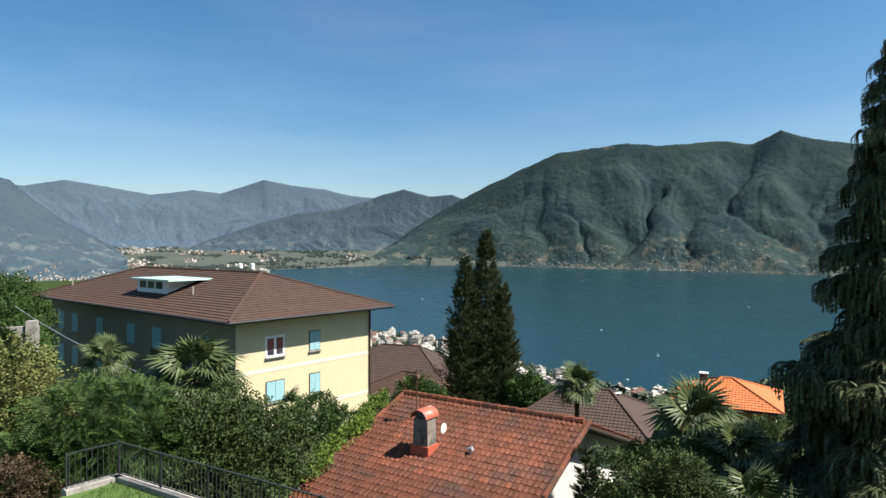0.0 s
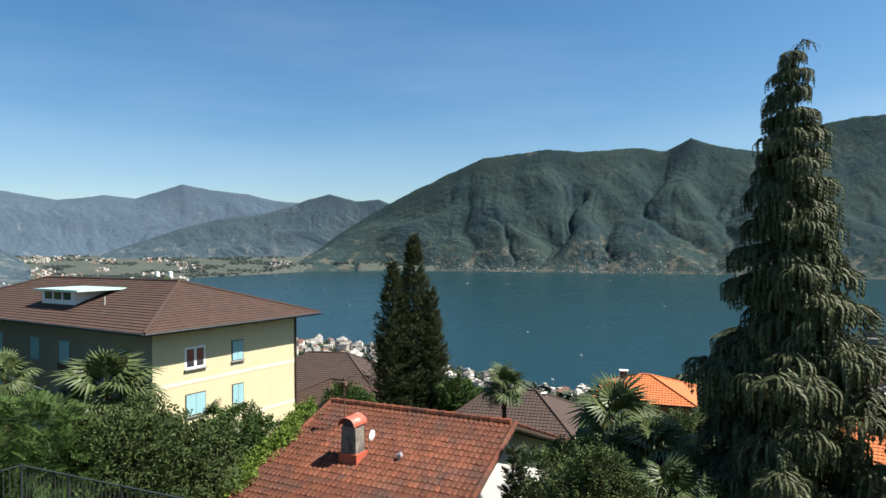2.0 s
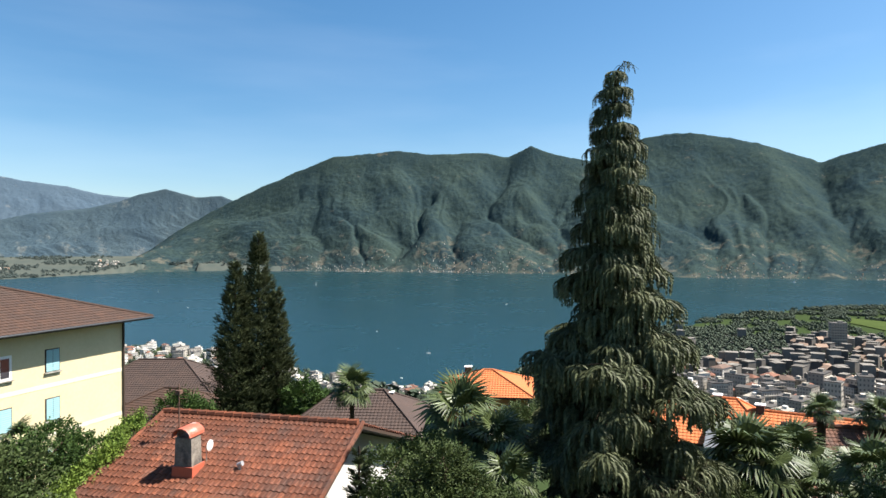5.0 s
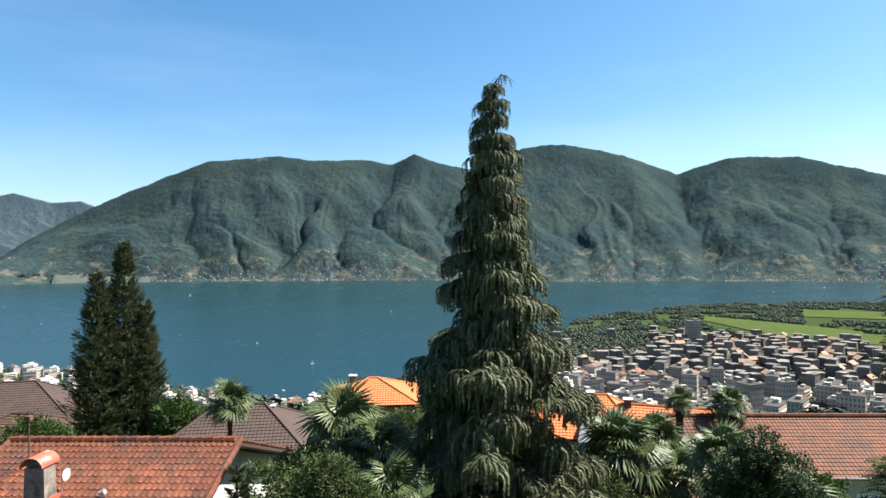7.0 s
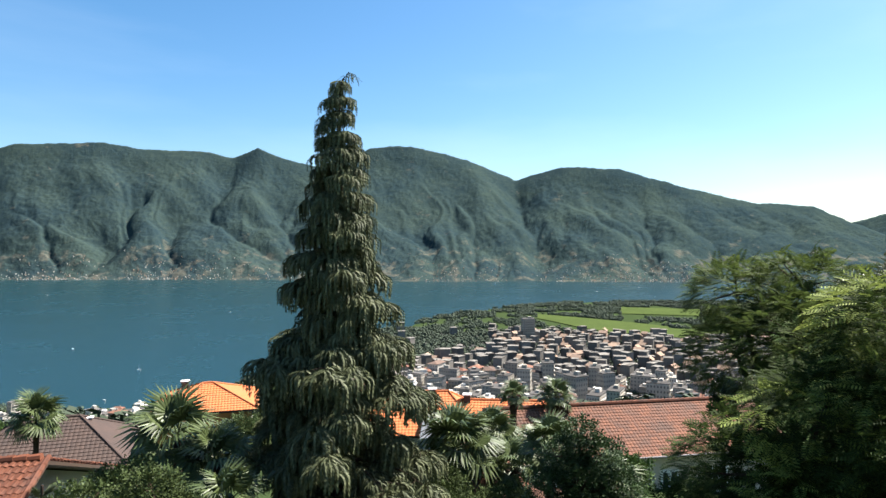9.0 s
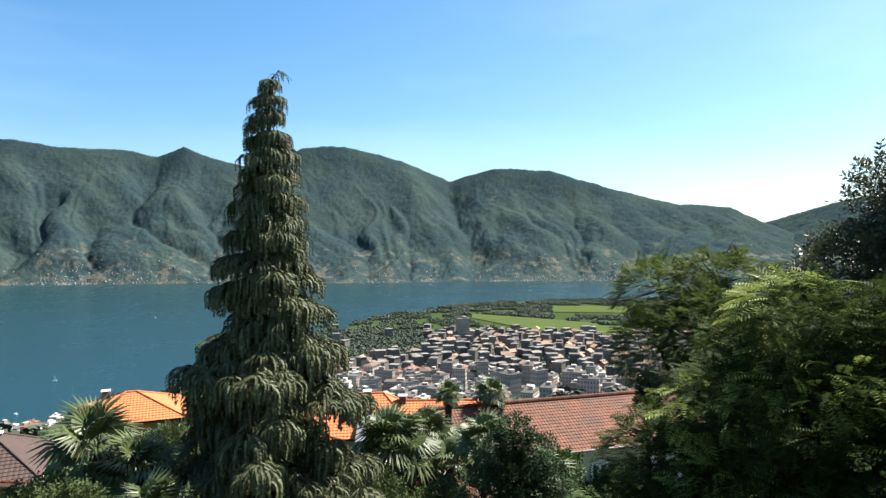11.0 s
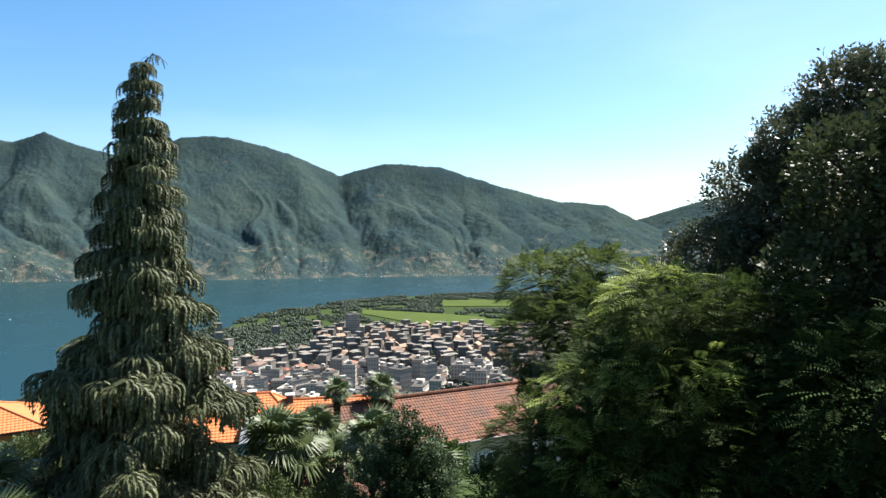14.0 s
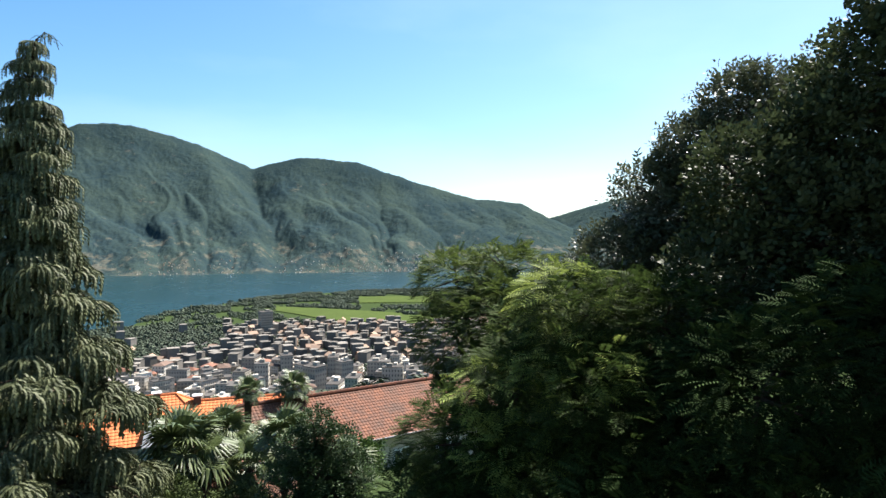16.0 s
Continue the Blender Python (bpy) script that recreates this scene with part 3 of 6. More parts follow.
def hip_roof(parent, w, d, z, rise, over, material, ridge=None, row=0.34):
    """Hipped roof over a body w by d whose eaves are at height z; ridge: its length along x (0: a tent)."""
    W, D = w / 2 + over, d / 2 + over
    R = max(w - d, 0) / 2 if ridge is None else ridge / 2
    a, b, c, e = (-W, -D, z), (W, -D, z), (W, D, z), (-W, D, z)
    l, r = (-R, 0, z + rise), (R, 0, z + rise)
    g = Geo()
    n = max(4, round(math.hypot(D, rise) / row))
    for q in ((a, b, l, r), (b, c, r, r), (c, e, r, l), (e, a, l, l)):
        roof_plane(g, *q, n)
    part("roof", g, material, parent, uv=True)
    g = Geo()
    t = 0.16
    g.box((0, 0, z - t / 2 - 0.01), (2 * W - 0.06, 2 * D - 0.06, t))
    part("eaves_board", g, M["wood_dark"], parent)
    g = Geo()
    for s, q in ((a, l), (b, r), (c, r), (e, l)):
        s, q = Vector(s), Vector(q)
        g.tube([s + Vector((0, 0, 0.03)), q + Vector((0, 0, 0.05))], 0.09, 6)
    if R > 0:
        g.tube([Vector(l) + Vector((0, 0, 0.04)), Vector(r) + Vector((0, 0, 0.04))], 0.1, 6)
    part("ridge_tile", g, material, parent)


def wall_frame(face, w, d):
    """A matrix whose x runs along a wall, y out of it and z up; face 0 front (-y), 1 right, 2 back, 3 left."""
    return (pose(0, -d / 2, 0, 0, 0, 0) @ pose(0, 0, 0, 0, 0, 180) @ Matrix.Scale(-1, 4, (1, 0, 0)), pose(w / 2, 0, 0, 0, 0, 90) @ pose(0, 0, 0, 0, 0, 180) @ Matrix.Scale(-1, 4, (1, 0, 0)),
            pose(0, d / 2, 0), pose(-w / 2, 0, 0, 0, 0, 90))[face]


def window(parent, m, x, z, w, h, shut=None, frame_mat=None):
    """A window set into a wall: reveal, frame, panes, sill, and shutters where they are closed."""
    g = Geo().box((x, -0.01, z), (w + 0.1, 0.04, h + 0.1), m)
    win = part("window", g, M["wood_dark"] if shut else M["white"], parent)
    if shut:
        for k in range(2):
            cx, hw, n = x + (k - 0.5) * w / 2, w / 4 - 0.012, max(4, int(h / 0.11))
            g = Geo()
            for i in range(2 * n + 1):
                out = 0.06 if i % 2 else 0.051
                g.v.extend(tuple(m @ Vector((cx + s * hw, out, z - h / 2 + i * h / (2 * n)))) for s in (-1, 1))
            for i in range(2 * n):
                g.f.append((2 * i, 2 * i + 1, 2 * i + 3, 2 * i + 2))
                g.uv.append([(0, 0)] * 4)
                g.mi.append(0)
            part("shutter", g, M[shut], win, "closed turquoise shutter")
    else:
        for k in range(2):
            part("pane", Geo().box((x + (k - 0.5) * w / 2, 0.02, z), (w / 2 - 0.2, 0.02, h - 0.2), m), M["glass"], win)
    part("sill", Geo().box((x, 0.07, z - h / 2 - 0.07), (w + 0.2, 0.16, 0.06), m), M["concrete"], win)
    return win


def yellow_house():
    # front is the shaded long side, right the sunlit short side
    w, d, over = 29.7, 11.1, 1.25
    corner = Vector((-12.3, 36.2))                       # eaves corner turned to the garden
    ex, ey = Vector((0.77, -0.638)), Vector((0.638, 0.77))
    rot = math.degrees(math.atan2(ex.y, ex.x))
    centre = corner - ex * (w / 2 + over) + ey * (d / 2 + over)
    base = 99.0
    house = thing("apartment_house", "three-storey pale yellow apartment house with brown hipped tile roof", "house", pose(centre.x, centre.y, base, 0, 0, rot))
    eave = H - 4.43 - base
    part("wall", Geo().box((0, 0, eave / 2), (w, d, eave)), M["plaster_yellow"], house)
    # thin slab over the yellow wall, with this side's shade in its colour
    part("front_wall", Geo().box((0, -d / 2 - 0.004, eave / 2), (w - 0.02, 0.03, eave)), M["plaster_shade_side"], house, "long side, plaster darkened to taupe for shade")
    hip_roof(house, w, d, eave, 2.45, over, M["tile_brown"])
    right, front = wall_frame(1, w, d), wall_frame(0, w, d)
    for i, zz in enumerate((eave - 2.05, eave - 4.9, eave - 7.75)):
        for x, ww, shut in ((-2.75, 1.35, None if i == 0 else "shutter"), (0.4, 0.85, "shutter")):
            window(house, right, x, zz + 0.1, ww, 1.25, shut)
    for i in range(3):
        part("string_course", Geo().box((0, 0.0, eave - 3.4 - i * 2.85), (d, 0.03, 0.24), right), M["plaster_cream"], house)
    for i, x in product(range(3), (-12.5, -9.5, -4.5, 1.0, 5.0, 11.5)):
        window(house, front, x, eave - 2.05 - i * 2.85, 1.3, 1.5, "shutter" if (i + x) % 2 else None)
    for i in range(3):
        b = part("balcony", Geo().box((9.0, 0.6, eave - 3.2 - i * 2.85), (5.0, 1.2, 0.18), front), M["concrete"], house)
        part("railing", Geo().box((9.0, 1.15, eave - 2.75 - i * 2.85), (5.0, 0.06, 0.7), front), M["wood_dark"], b)
    part("downpipe", Geo().tube([(w / 2 + 0.08, d / 2 - 0.1, 0), (w / 2 + 0.08, d / 2 - 0.1, eave - 0.2)], 0.07, 8), M["wood_dark"], house)
    g = Geo()
    for s, q in (((-w / 2 - over, -d / 2 - over - 0.06), (w / 2 + over, -d / 2 - over - 0.06)), ((w / 2 + over + 0.06, -d / 2 - over), (w / 2 + over + 0.06, d / 2 + over))):
        g.tube([(*s, eave - 0.04), (*q, eave - 0.04)], 0.06, 8)
    part("gutter", g, M["metal_dark"], house)
    dorm = part("dormer", Geo().box((1.5, -2.6, eave + 1.3), (4.6, 3.4, 1.1)), M["white"], house, "white box dormer with a translucent sheet roof")
    part("dormer_roof", Geo().box((2.1, -2.7, eave + 1.93), (6.0, 4.2, 0.12)), M["roof_glass"], dorm)
    for k in range(3):
        part("dormer_window", Geo().box((0.2 + k * 1.3, -4.33, eave + 1.5), (0.9, 0.06, 0.5)), M["glass"], dorm)
    for x, y, h in ((7.0, -4.0, 0.9), (-13, -4.5, 0.9), (10, 1, 0.7)):
        part("vent_pipe", Geo().tube([(x, y, eave + 0.4), (x, y, eave + 1.3 + h * 0.3)], 0.07, 8), M["concrete"], house)
    return house


def red_house():
    ex = Vector((0.834, -0.552, 0))
    left = Vector((-1.5, 24.1, H - 5.57))
    rot = math.degrees(math.atan2(ex.y, ex.x))
    # local frame: x along the ridge, -y down the slope that faces the garden
    house = thing("tiled_house", "low white house with weathered red clay tile roof", "house", pose(left.x, left.y, left.z, 0, 0, rot))
    L, S, k = 7.35, 8.6, 0.36
    g = Geo()
    for s in (-1, 1):
        g.face([(0, 0, -0.1), (L, 0, -0.1), (L, s * S, -0.1 - k * S), (0, s * S, -0.1 - k * S)])
        g.face([(0, 0, -0.2), (L, 0, -0.2), (L, s * S, -0.2 - k * S), (0, s * S, -0.2 - k * S)])
        g.face([(L, 0, -0.1), (L, 0, -0.2), (L, s * S, -0.2 - k * S), (L, s * S, -0.1 - k * S)])
        g.face([(0, 0, -0.1), (0, 0, -0.2), (0, s * S, -0.2 - k * S), (0, s * S, -0.1 - k * S)])
    deck = part("roof", g, M["wood_dark"], house)
    w0, w1, s1, low = 0.35, L - 0.75, S - 0.7, -7.0
    g = Geo()
    prof = [(-s1, low), (s1, low), (s1, -0.25 - k * s1), (0, -0.25), (-s1, -0.25 - k * s1)]
    for x in (w0, w1):
        g.face([(x, y, z) for y, z in prof])
    for i in range(5):
        (y0, z0), (y1, z1) = prof[i], prof[(i + 1) % 5]
        if i not in (2, 3):
            g.face([(w0, y0, z0), (w1, y0, z0), (w1, y1, z1), (w0, y1, z1)])
    part("wall", g, M["plaster_white"], house)
    return house, deck, L, S, k


def tent_house(name, label, m, w, d, h, rise, over, wall, roof, windows=True, ridge=None):
    house = thing(name, label, "house", m)
    part("wall", Geo().box((0, 0, h / 2), (w, d, h)), M[wall], house)
    hip_roof(house, w, d, h, rise, over, M[roof], ridge)
    if windows:
        for f, span in ((0, w), (3, d), (1, d)):
            fm = wall_frame(f, w, d)
            n = max(1, int(span / 3.2))
            for i in range(n):
                window(house, fm, (i + 0.5) * span / n - span / 2, h - 1.5, 1.0, 1.3)
    return house


# ---- plants ----
def scatter(name, tv, tq, pos, fwd, up, size, material):
    """Copies of a template (corners tv, faces tq; x forward, z up) joined into one mesh at many places."""
    pos, fwd, up, size = (np.asarray(a, float) for a in (pos, fwd, up, size))
    fwd = fwd / np.linalg.norm(fwd, axis=1, keepdims=True)
    side = np.cross(up, fwd)
    side /= np.maximum(np.linalg.norm(side, axis=1, keepdims=True), 1e-6)
    top = np.cross(fwd, side)
    v = pos[:, None] + size[:, None, None] * (tv[None, :, 0:1] * fwd[:, None] + tv[None, :, 1:2] * side[:, None] + tv[None, :, 2:3] * top[:, None])
    q = (np.arange(len(pos)) * len(tv))[:, None, None] + tq[None]
    return numpy_mesh(name, v.reshape(-1, 3), q.reshape(-1, tq.shape[1]), material)


def leaf_quads(rows):
    """Pointed leaves: start, direction, side and length each; a rhomb folded a little."""
    v, q = [], []
    for s, d, b, w in rows:
        s, d, b = np.array(s, float), np.array(d, float), np.array(b, float)
        i = len(v)
        v += [s, s + d * 0.45 + b * w, s + d, s + d * 0.45 - b * w]
        q.append((i, i + 1, i + 2, i + 3))
    return np.array(v), np.array(q)


rng = np.random.default_rng(7)


def unit(n):
    v = rng.normal(size=(n, 3))
    return v / np.linalg.norm(v, axis=1, keepdims=True)


def twig(n=8, length=0.3, leaf=0.13, wide=0.3):
    rows = []
    for i in range(n):
        t = (i + 1) / n
        a = i * 2.4
        d = np.array([0.5, math.cos(a) * 0.8, math.sin(a) * 0.5 + 0.1]) * leaf * rng.uniform(0.8, 1.2)
        b = np.cross(d, (0, 0, 1)) + rng.normal(size=3) * 0.02
        b /= np.linalg.norm(b)
        rows.append(((t * length, 0, 0.03 * math.sin(a)), d, b, leaf * wide))
    return leaf_quads(rows)


def feather_frond(pairs=7, length=0.4, leaf=0.085):
    rows = []
    for i in range(pairs):
        t = 0.15 + 0.85 * i / pairs
        ll = leaf * (0.5 + math.sin(math.pi * min(1, t * 0.9 + 0.08)))
        for s in (-1, 1):
            rows.append(((t * length, 0, -0.12 * t * t), (ll * 0.45, s * ll, -0.02), (1, 0, 0), 0.017))
    return leaf_quads(rows)


def spray(n=4, length=0.34):
    """A short conifer shoot: needled side shoots that point forward and a little up."""
    rows = []
    for i in range(n):
        t = i / n
        for k in (-1, 0, 1):
            rows.append(((t * length, 0, 0.05 * t), (0.17 - 0.05 * abs(k), k * 0.13 * (1.1 - 0.6 * t), 0.05), (0.3 * k, 0.8, 0.4), 0.035))
    return leaf_quads(rows)


TWIG, TWIG_SMALL, FROND, SPRAY = twig(), twig(8, 0.22, 0.09, 0.36), feather_frond(), spray()
TWIG_LONG = twig(9, 0.36, 0.18, 0.2)


def crown(name, lobes, count, template, size, material, droop=0.0, flat=0.0, shell=0.5):
    """Foliage on uneven lobes (centre and radii), thinner inside, with gaps."""
    lobes = np.array(lobes, float)
    area = (lobes[:, 3] * lobes[:, 4] + lobes[:, 4] * lobes[:, 5] + lobes[:, 3] * lobes[:, 5])
    pick = rng.choice(len(lobes), count, p=area / area.sum())
    d = unit(count)
    lump = 1 + 0.22 * fbm(d[:, 0] * 2.3 + pick * 7.1, d[:, 1] * 2.3 + d[:, 2] * 1.7, 17)
    rad = (shell + (1 - shell) * rng.random(count) ** 0.5) * lump
    pos = lobes[pick, :3] + d * lobes[pick, 3:] * rad[:, None]
    fwd = d + unit(count) * 0.7 + np.array([0, 0, -droop])
    fwd[:, 2] *= 1 - flat
    up = np.array([0, 0, 1.0]) + unit(count) * 0.5
    return scatter(name, *template, pos, fwd, up, size * rng.uniform(0.7, 1.3, count), material)


def bush(name, label, base, lobes, count, template, size, leaf, category="shrub", droop=0.0, flat=0.0, trunk=0.12, group=""):
    """A shrub or tree: a forked trunk with limbs to its lobes, and a crown. Lobes are given relative to the base."""
    ob = thing(name, label, category, pose(*base), group)
    g = Geo()
    top = max(l[2] for l in lobes)
    cx, cy = np.mean([l[0] for l in lobes]), np.mean([l[1] for l in lobes])
    g.tube([(cx * 0.2, cy * 0.2, -0.4), (cx * 0.4, cy * 0.4, top * 0.25), (cx, cy, top * 0.5)], [trunk * 1.3, trunk, trunk * 0.7], 8)
    part("trunk", g, M["bark"], ob, smooth=True)
    g = Geo()
    for l in lobes:
        mid = Vector((cx, cy, top * 0.4)).lerp(Vector(l[:3]), 0.5) + Vector((0, 0, 0.15))
        g.tube([(cx * 0.4, cy * 0.4, top * 0.25), mid, Vector(l[:3])], [trunk * 0.7, trunk * 0.45, trunk * 0.15], 6)
        for k in range(4):
            a = Vector(unit(1)[0])
            g.tube([Vector(l[:3]) - a * 0.1, Vector(l[:3]) + Vector((a.x * l[3], a.y * l[4], a.z * l[5])) * 0.8], [trunk * 0.22, trunk * 0.06], 5)
    tagged(part("branchwork", g, M["bark"], ob, smooth=True), kind="stuff")
    part("crown", crown("crown", lobes, count, template, size, M[leaf], droop, flat), None, ob)
    return ob


def fan_frond():
    """A fan leaf on its stalk: folded blades that spread from the stalk's end, their tips bent down."""
    g = Geo()
    g.tube([(0, 0, 0), (0.3, 0, 0.05), (0.62, 0, 0.04)], [0.022, 0.016, 0.012], 5)
    n = 26
    for i in range(n):
        a = radians(-115 + 230 * i / (n - 1))
        ln = 0.72 * (0.72 + 0.28 * math.cos(a * 0.75)) * rng.uniform(0.9, 1.08)
        d, s = Vector((math.cos(a), math.sin(a), 0)), Vector((-math.sin(a), math.cos(a), 0))
        o = Vector((0.6, 0, 0.04))
        w0, w1 = 0.014, 0.042
        lift = 0.03 * (1 if i % 2 else -1)
        mid = o + d * ln * 0.55 + Vector((0, 0, lift + 0.04))
        tip = o + d * ln + Vector((0, 0, -0.16 - rng.uniform(0, 0.12)))
        for k in (-1, 1):
            g.face([o, o + s * w0 * k, mid + s * w1 * k + Vector((0, 0, -0.012)), mid])
            g.face([mid, mid + s * w1 * k + Vector((0, 0, -0.012)), tip])
    return g.mesh("frond", M["palm"])


FANS = [fan_frond() for _ in range(3)]


def fan_palm(label, base, top, reach, count=26, lean=(0, 0), seed=1, group="fan palms in the gardens"):
    """A fan palm: a fibrous trunk and a head of fan leaves, the old ones hanging. reach: the leaves' length."""
    r = random.Random(seed)
    ob = thing("fan_palm", label, "palm", pose(*base), group)
    h = top - base[2]
    g = Geo()
    pts = [(lean[0] * t * t, lean[1] * t * t, -0.3 + (h + 0.3) * t) for t in (0, 0.25, 0.5, 0.75, 0.92, 1)]
    g.tube(pts, [0.12, 0.11, 0.12, 0.15, 0.17, 0.08], 9)
    for i in range(60):
        t = r.uniform(0.35, 1)
        a = r.uniform(0, 6.28)
        p = Vector((lean[0] * t * t, lean[1] * t * t, -0.3 + (h + 0.3) * t))
        o = Vector((math.cos(a), math.sin(a), 0))
        g.tube([p + o * 0.12, p + o * 0.22 + Vector((0, 0, 0.12))], [0.025, 0.008], 4)
    part("trunk", g, M["bark"], ob, "fibrous brown trunk")
    count = max(14, round(count * 0.72))
    for i in range(count):
        a = i * 2.39996 + r.uniform(-0.3, 0.3)
        el = 78 - 125 * (i / count) ** 0.85 + r.uniform(-8, 8)
        f = part("frond", FANS[i % 3], None, ob)
        s = reach / 1.25 * r.uniform(0.85, 1.1) * (1 if el > -20 else 0.9)
        f.matrix_basis = Matrix.Translation((lean[0], lean[1], h)) @ pose(0, 0, 0, 0, 0, math.degrees(a)) @ pose(0, 0, 0, r.uniform(-25, 25), -el, 0) @ Matrix.Scale(s, 4)
    return ob


def strand(n=8, length=0.6):
    """A hanging spray: short flat side shoots along a stem that leaves sideways, bends over and hangs."""
    rows = []
    for i in range(n):
        t = i / (n - 1)
        p = (0.42 * length * math.sin(min(1.0, t * 1.5) * 1.57), 0, 0.06 * length * math.sin(t * 3.1) - length * t ** 1.8 * 0.85)
        d = np.array([0.1 * (1 - t) + 0.02, 0, -0.1 * length - 0.12 * length * t])
        for k in (-1, 1):
            rows.append((p, d + np.array([0.01, k * 0.13 * (1.15 - 0.7 * t), 0.02]), np.array([0.6 * k, 0.6, 0.2]), 0.032))
        rows.append((p, d * 1.4, np.array([0.1, 1.0, 0]), 0.036))
    return leaf_quads(rows)


STRAND = strand()


def weeping_conifer():
    """The tall weeping conifer: arched boughs, each ending in clumps whose shoots hang like fringes, and a nodding leader."""
    base = Vector((11.72, 16.5, 105.6))
    top = H + 5.75 - base.z
    ob = thing("weeping_conifer", "tall weeping conifer with grey-green hanging sprays", "tree", pose(*base))
    g = Geo()
    g.tube([(0, 0, -0.5), (0, 0, top * 0.4), (0.03, 0, top * 0.8), (0.0, 0, top - 0.9), (0.12, -0.04, top - 0.25), (0.3, -0.1, top), (0.48, -0.18, top - 0.12)],
           [0.28, 0.2, 0.09, 0.045, 0.03, 0.02, 0.01], 8)
    part("trunk", g, M["bark"], ob, smooth=True)
    g = Geo()
    pos, fwd, up, size = [], [], [], []
    r = random.Random(5)

    def clump(c, out, wide, hang, n):
        turn = Vector((-out.y, out.x, 0))
        for _ in range(n):
            e, f = r.uniform(-1, 1), r.uniform(-0.7, 1)
            pos.append(c + turn * e * wide + out * f * wide * 0.75 + Vector((0, 0, wide * (0.3 - 0.55 * e * e - 0.35 * f * abs(f)))))
            fwd.append(out * (0.35 + f) + turn * e * 1.1 + Vector((r.uniform(-0.3, 0.3), r.uniform(-0.3, 0.3), 0)))
            up.append((r.uniform(-0.15, 0.15), r.uniform(-0.15, 0.15), 1))
            size.append(hang * r.uniform(0.55, 1.15))
    depth, k = 0.5, 0
    while depth < top - 0.5:
        reach = float(np.interp(depth, (0, 0.6, 1.2, 2.3, 3.7, 5.2, 6.5, 7.7, 9.2, 10.3, 12.8, 15), (0.08, 0.15, 0.33, 0.5, 0.7, 0.92, 1.18, 1.45, 2.0, 2.45, 2.9, 3.2)))
        for b in range(3 if depth < 2 else 4 if depth < 4 else 5 if depth < 8 else 6):
            a = k * 2.39996 + r.uniform(-0.35, 0.35)
            k += 1
            ln = reach * r.uniform(0.66, 1.2)
            o = Vector((math.cos(a), math.sin(a), 0))
            s = Vector((-math.sin(a), math.cos(a), 0))
            z0 = top - depth + r.uniform(-0.3, 0.3) * min(1.0, depth)
            lift = r.uniform(0.08, 0.26)
            curve = [o * ln * t + Vector((0, 0, z0 + ln * (lift * t * 2 - 0.46 * t * t))) for t in (0, 0.25, 0.5, 0.75, 1)]
            g.tube(curve, [0.012 + 0.018 * ln, 0.01 + 0.014 * ln, 0.01 + 0.01 * ln, 0.012, 0.006], 5)
            small = float(np.interp(depth, (0.2, 1.5, 4, 8), (0.42, 0.62, 0.85, 1.0)))
            clump(curve[4], o, 0.4 * small + 0.03, 0.98 * small, 52)
            if ln > 0.8:
                clump(curve[2], o, 0.36 * small, 0.8 * small, 34)
                clump(curve[3], o, 0.3 * small, 0.8 * small, 18)
            for h in range(int(0.8 + 1.15 * ln)):
                t = r.uniform(0.3, 0.92)
                j = min(3, int(t * 4))
                p = curve[j].lerp(curve[j + 1], t * 4 - j)
                y = r.choice((-1, 1)) * r.uniform(0.4, 1)
                wing = 0.5 * ln * (1.15 - 0.6 * t)
                c = p + s * y * wing + Vector((0, 0, -abs(y) * wing * 0.25))
                g.tube([p, p.lerp(c, 0.5) + Vector((0, 0, 0.04)), c], [0.016, 0.012, 0.006], 4)
                clump(c, (o + s * y * 1.0).normalized(), 0.34 * small + 0.03, 0.92 * small, 38)
        depth += 0.4 + 0.028 * depth
    for t in np.linspace(0, 1, 30):
        pos.append((0.5 * t, -0.18 * t, top - 0.9 + 0.85 * math.sin(t * 2.2)))
        fwd.append((r.uniform(-1, 1), r.uniform(-1, 1), 0.3))
        up.append((0, 0, 1))
        size.append(0.5 - 0.15 * t)
    tagged(part("branchwork", g, M["bark"], ob, smooth=True), kind="stuff")
    part("crown", scatter("crown", *STRAND, [tuple(p) for p in pos], [tuple(p) for p in fwd], up, size, M["needle"]), None, ob)
    return ob


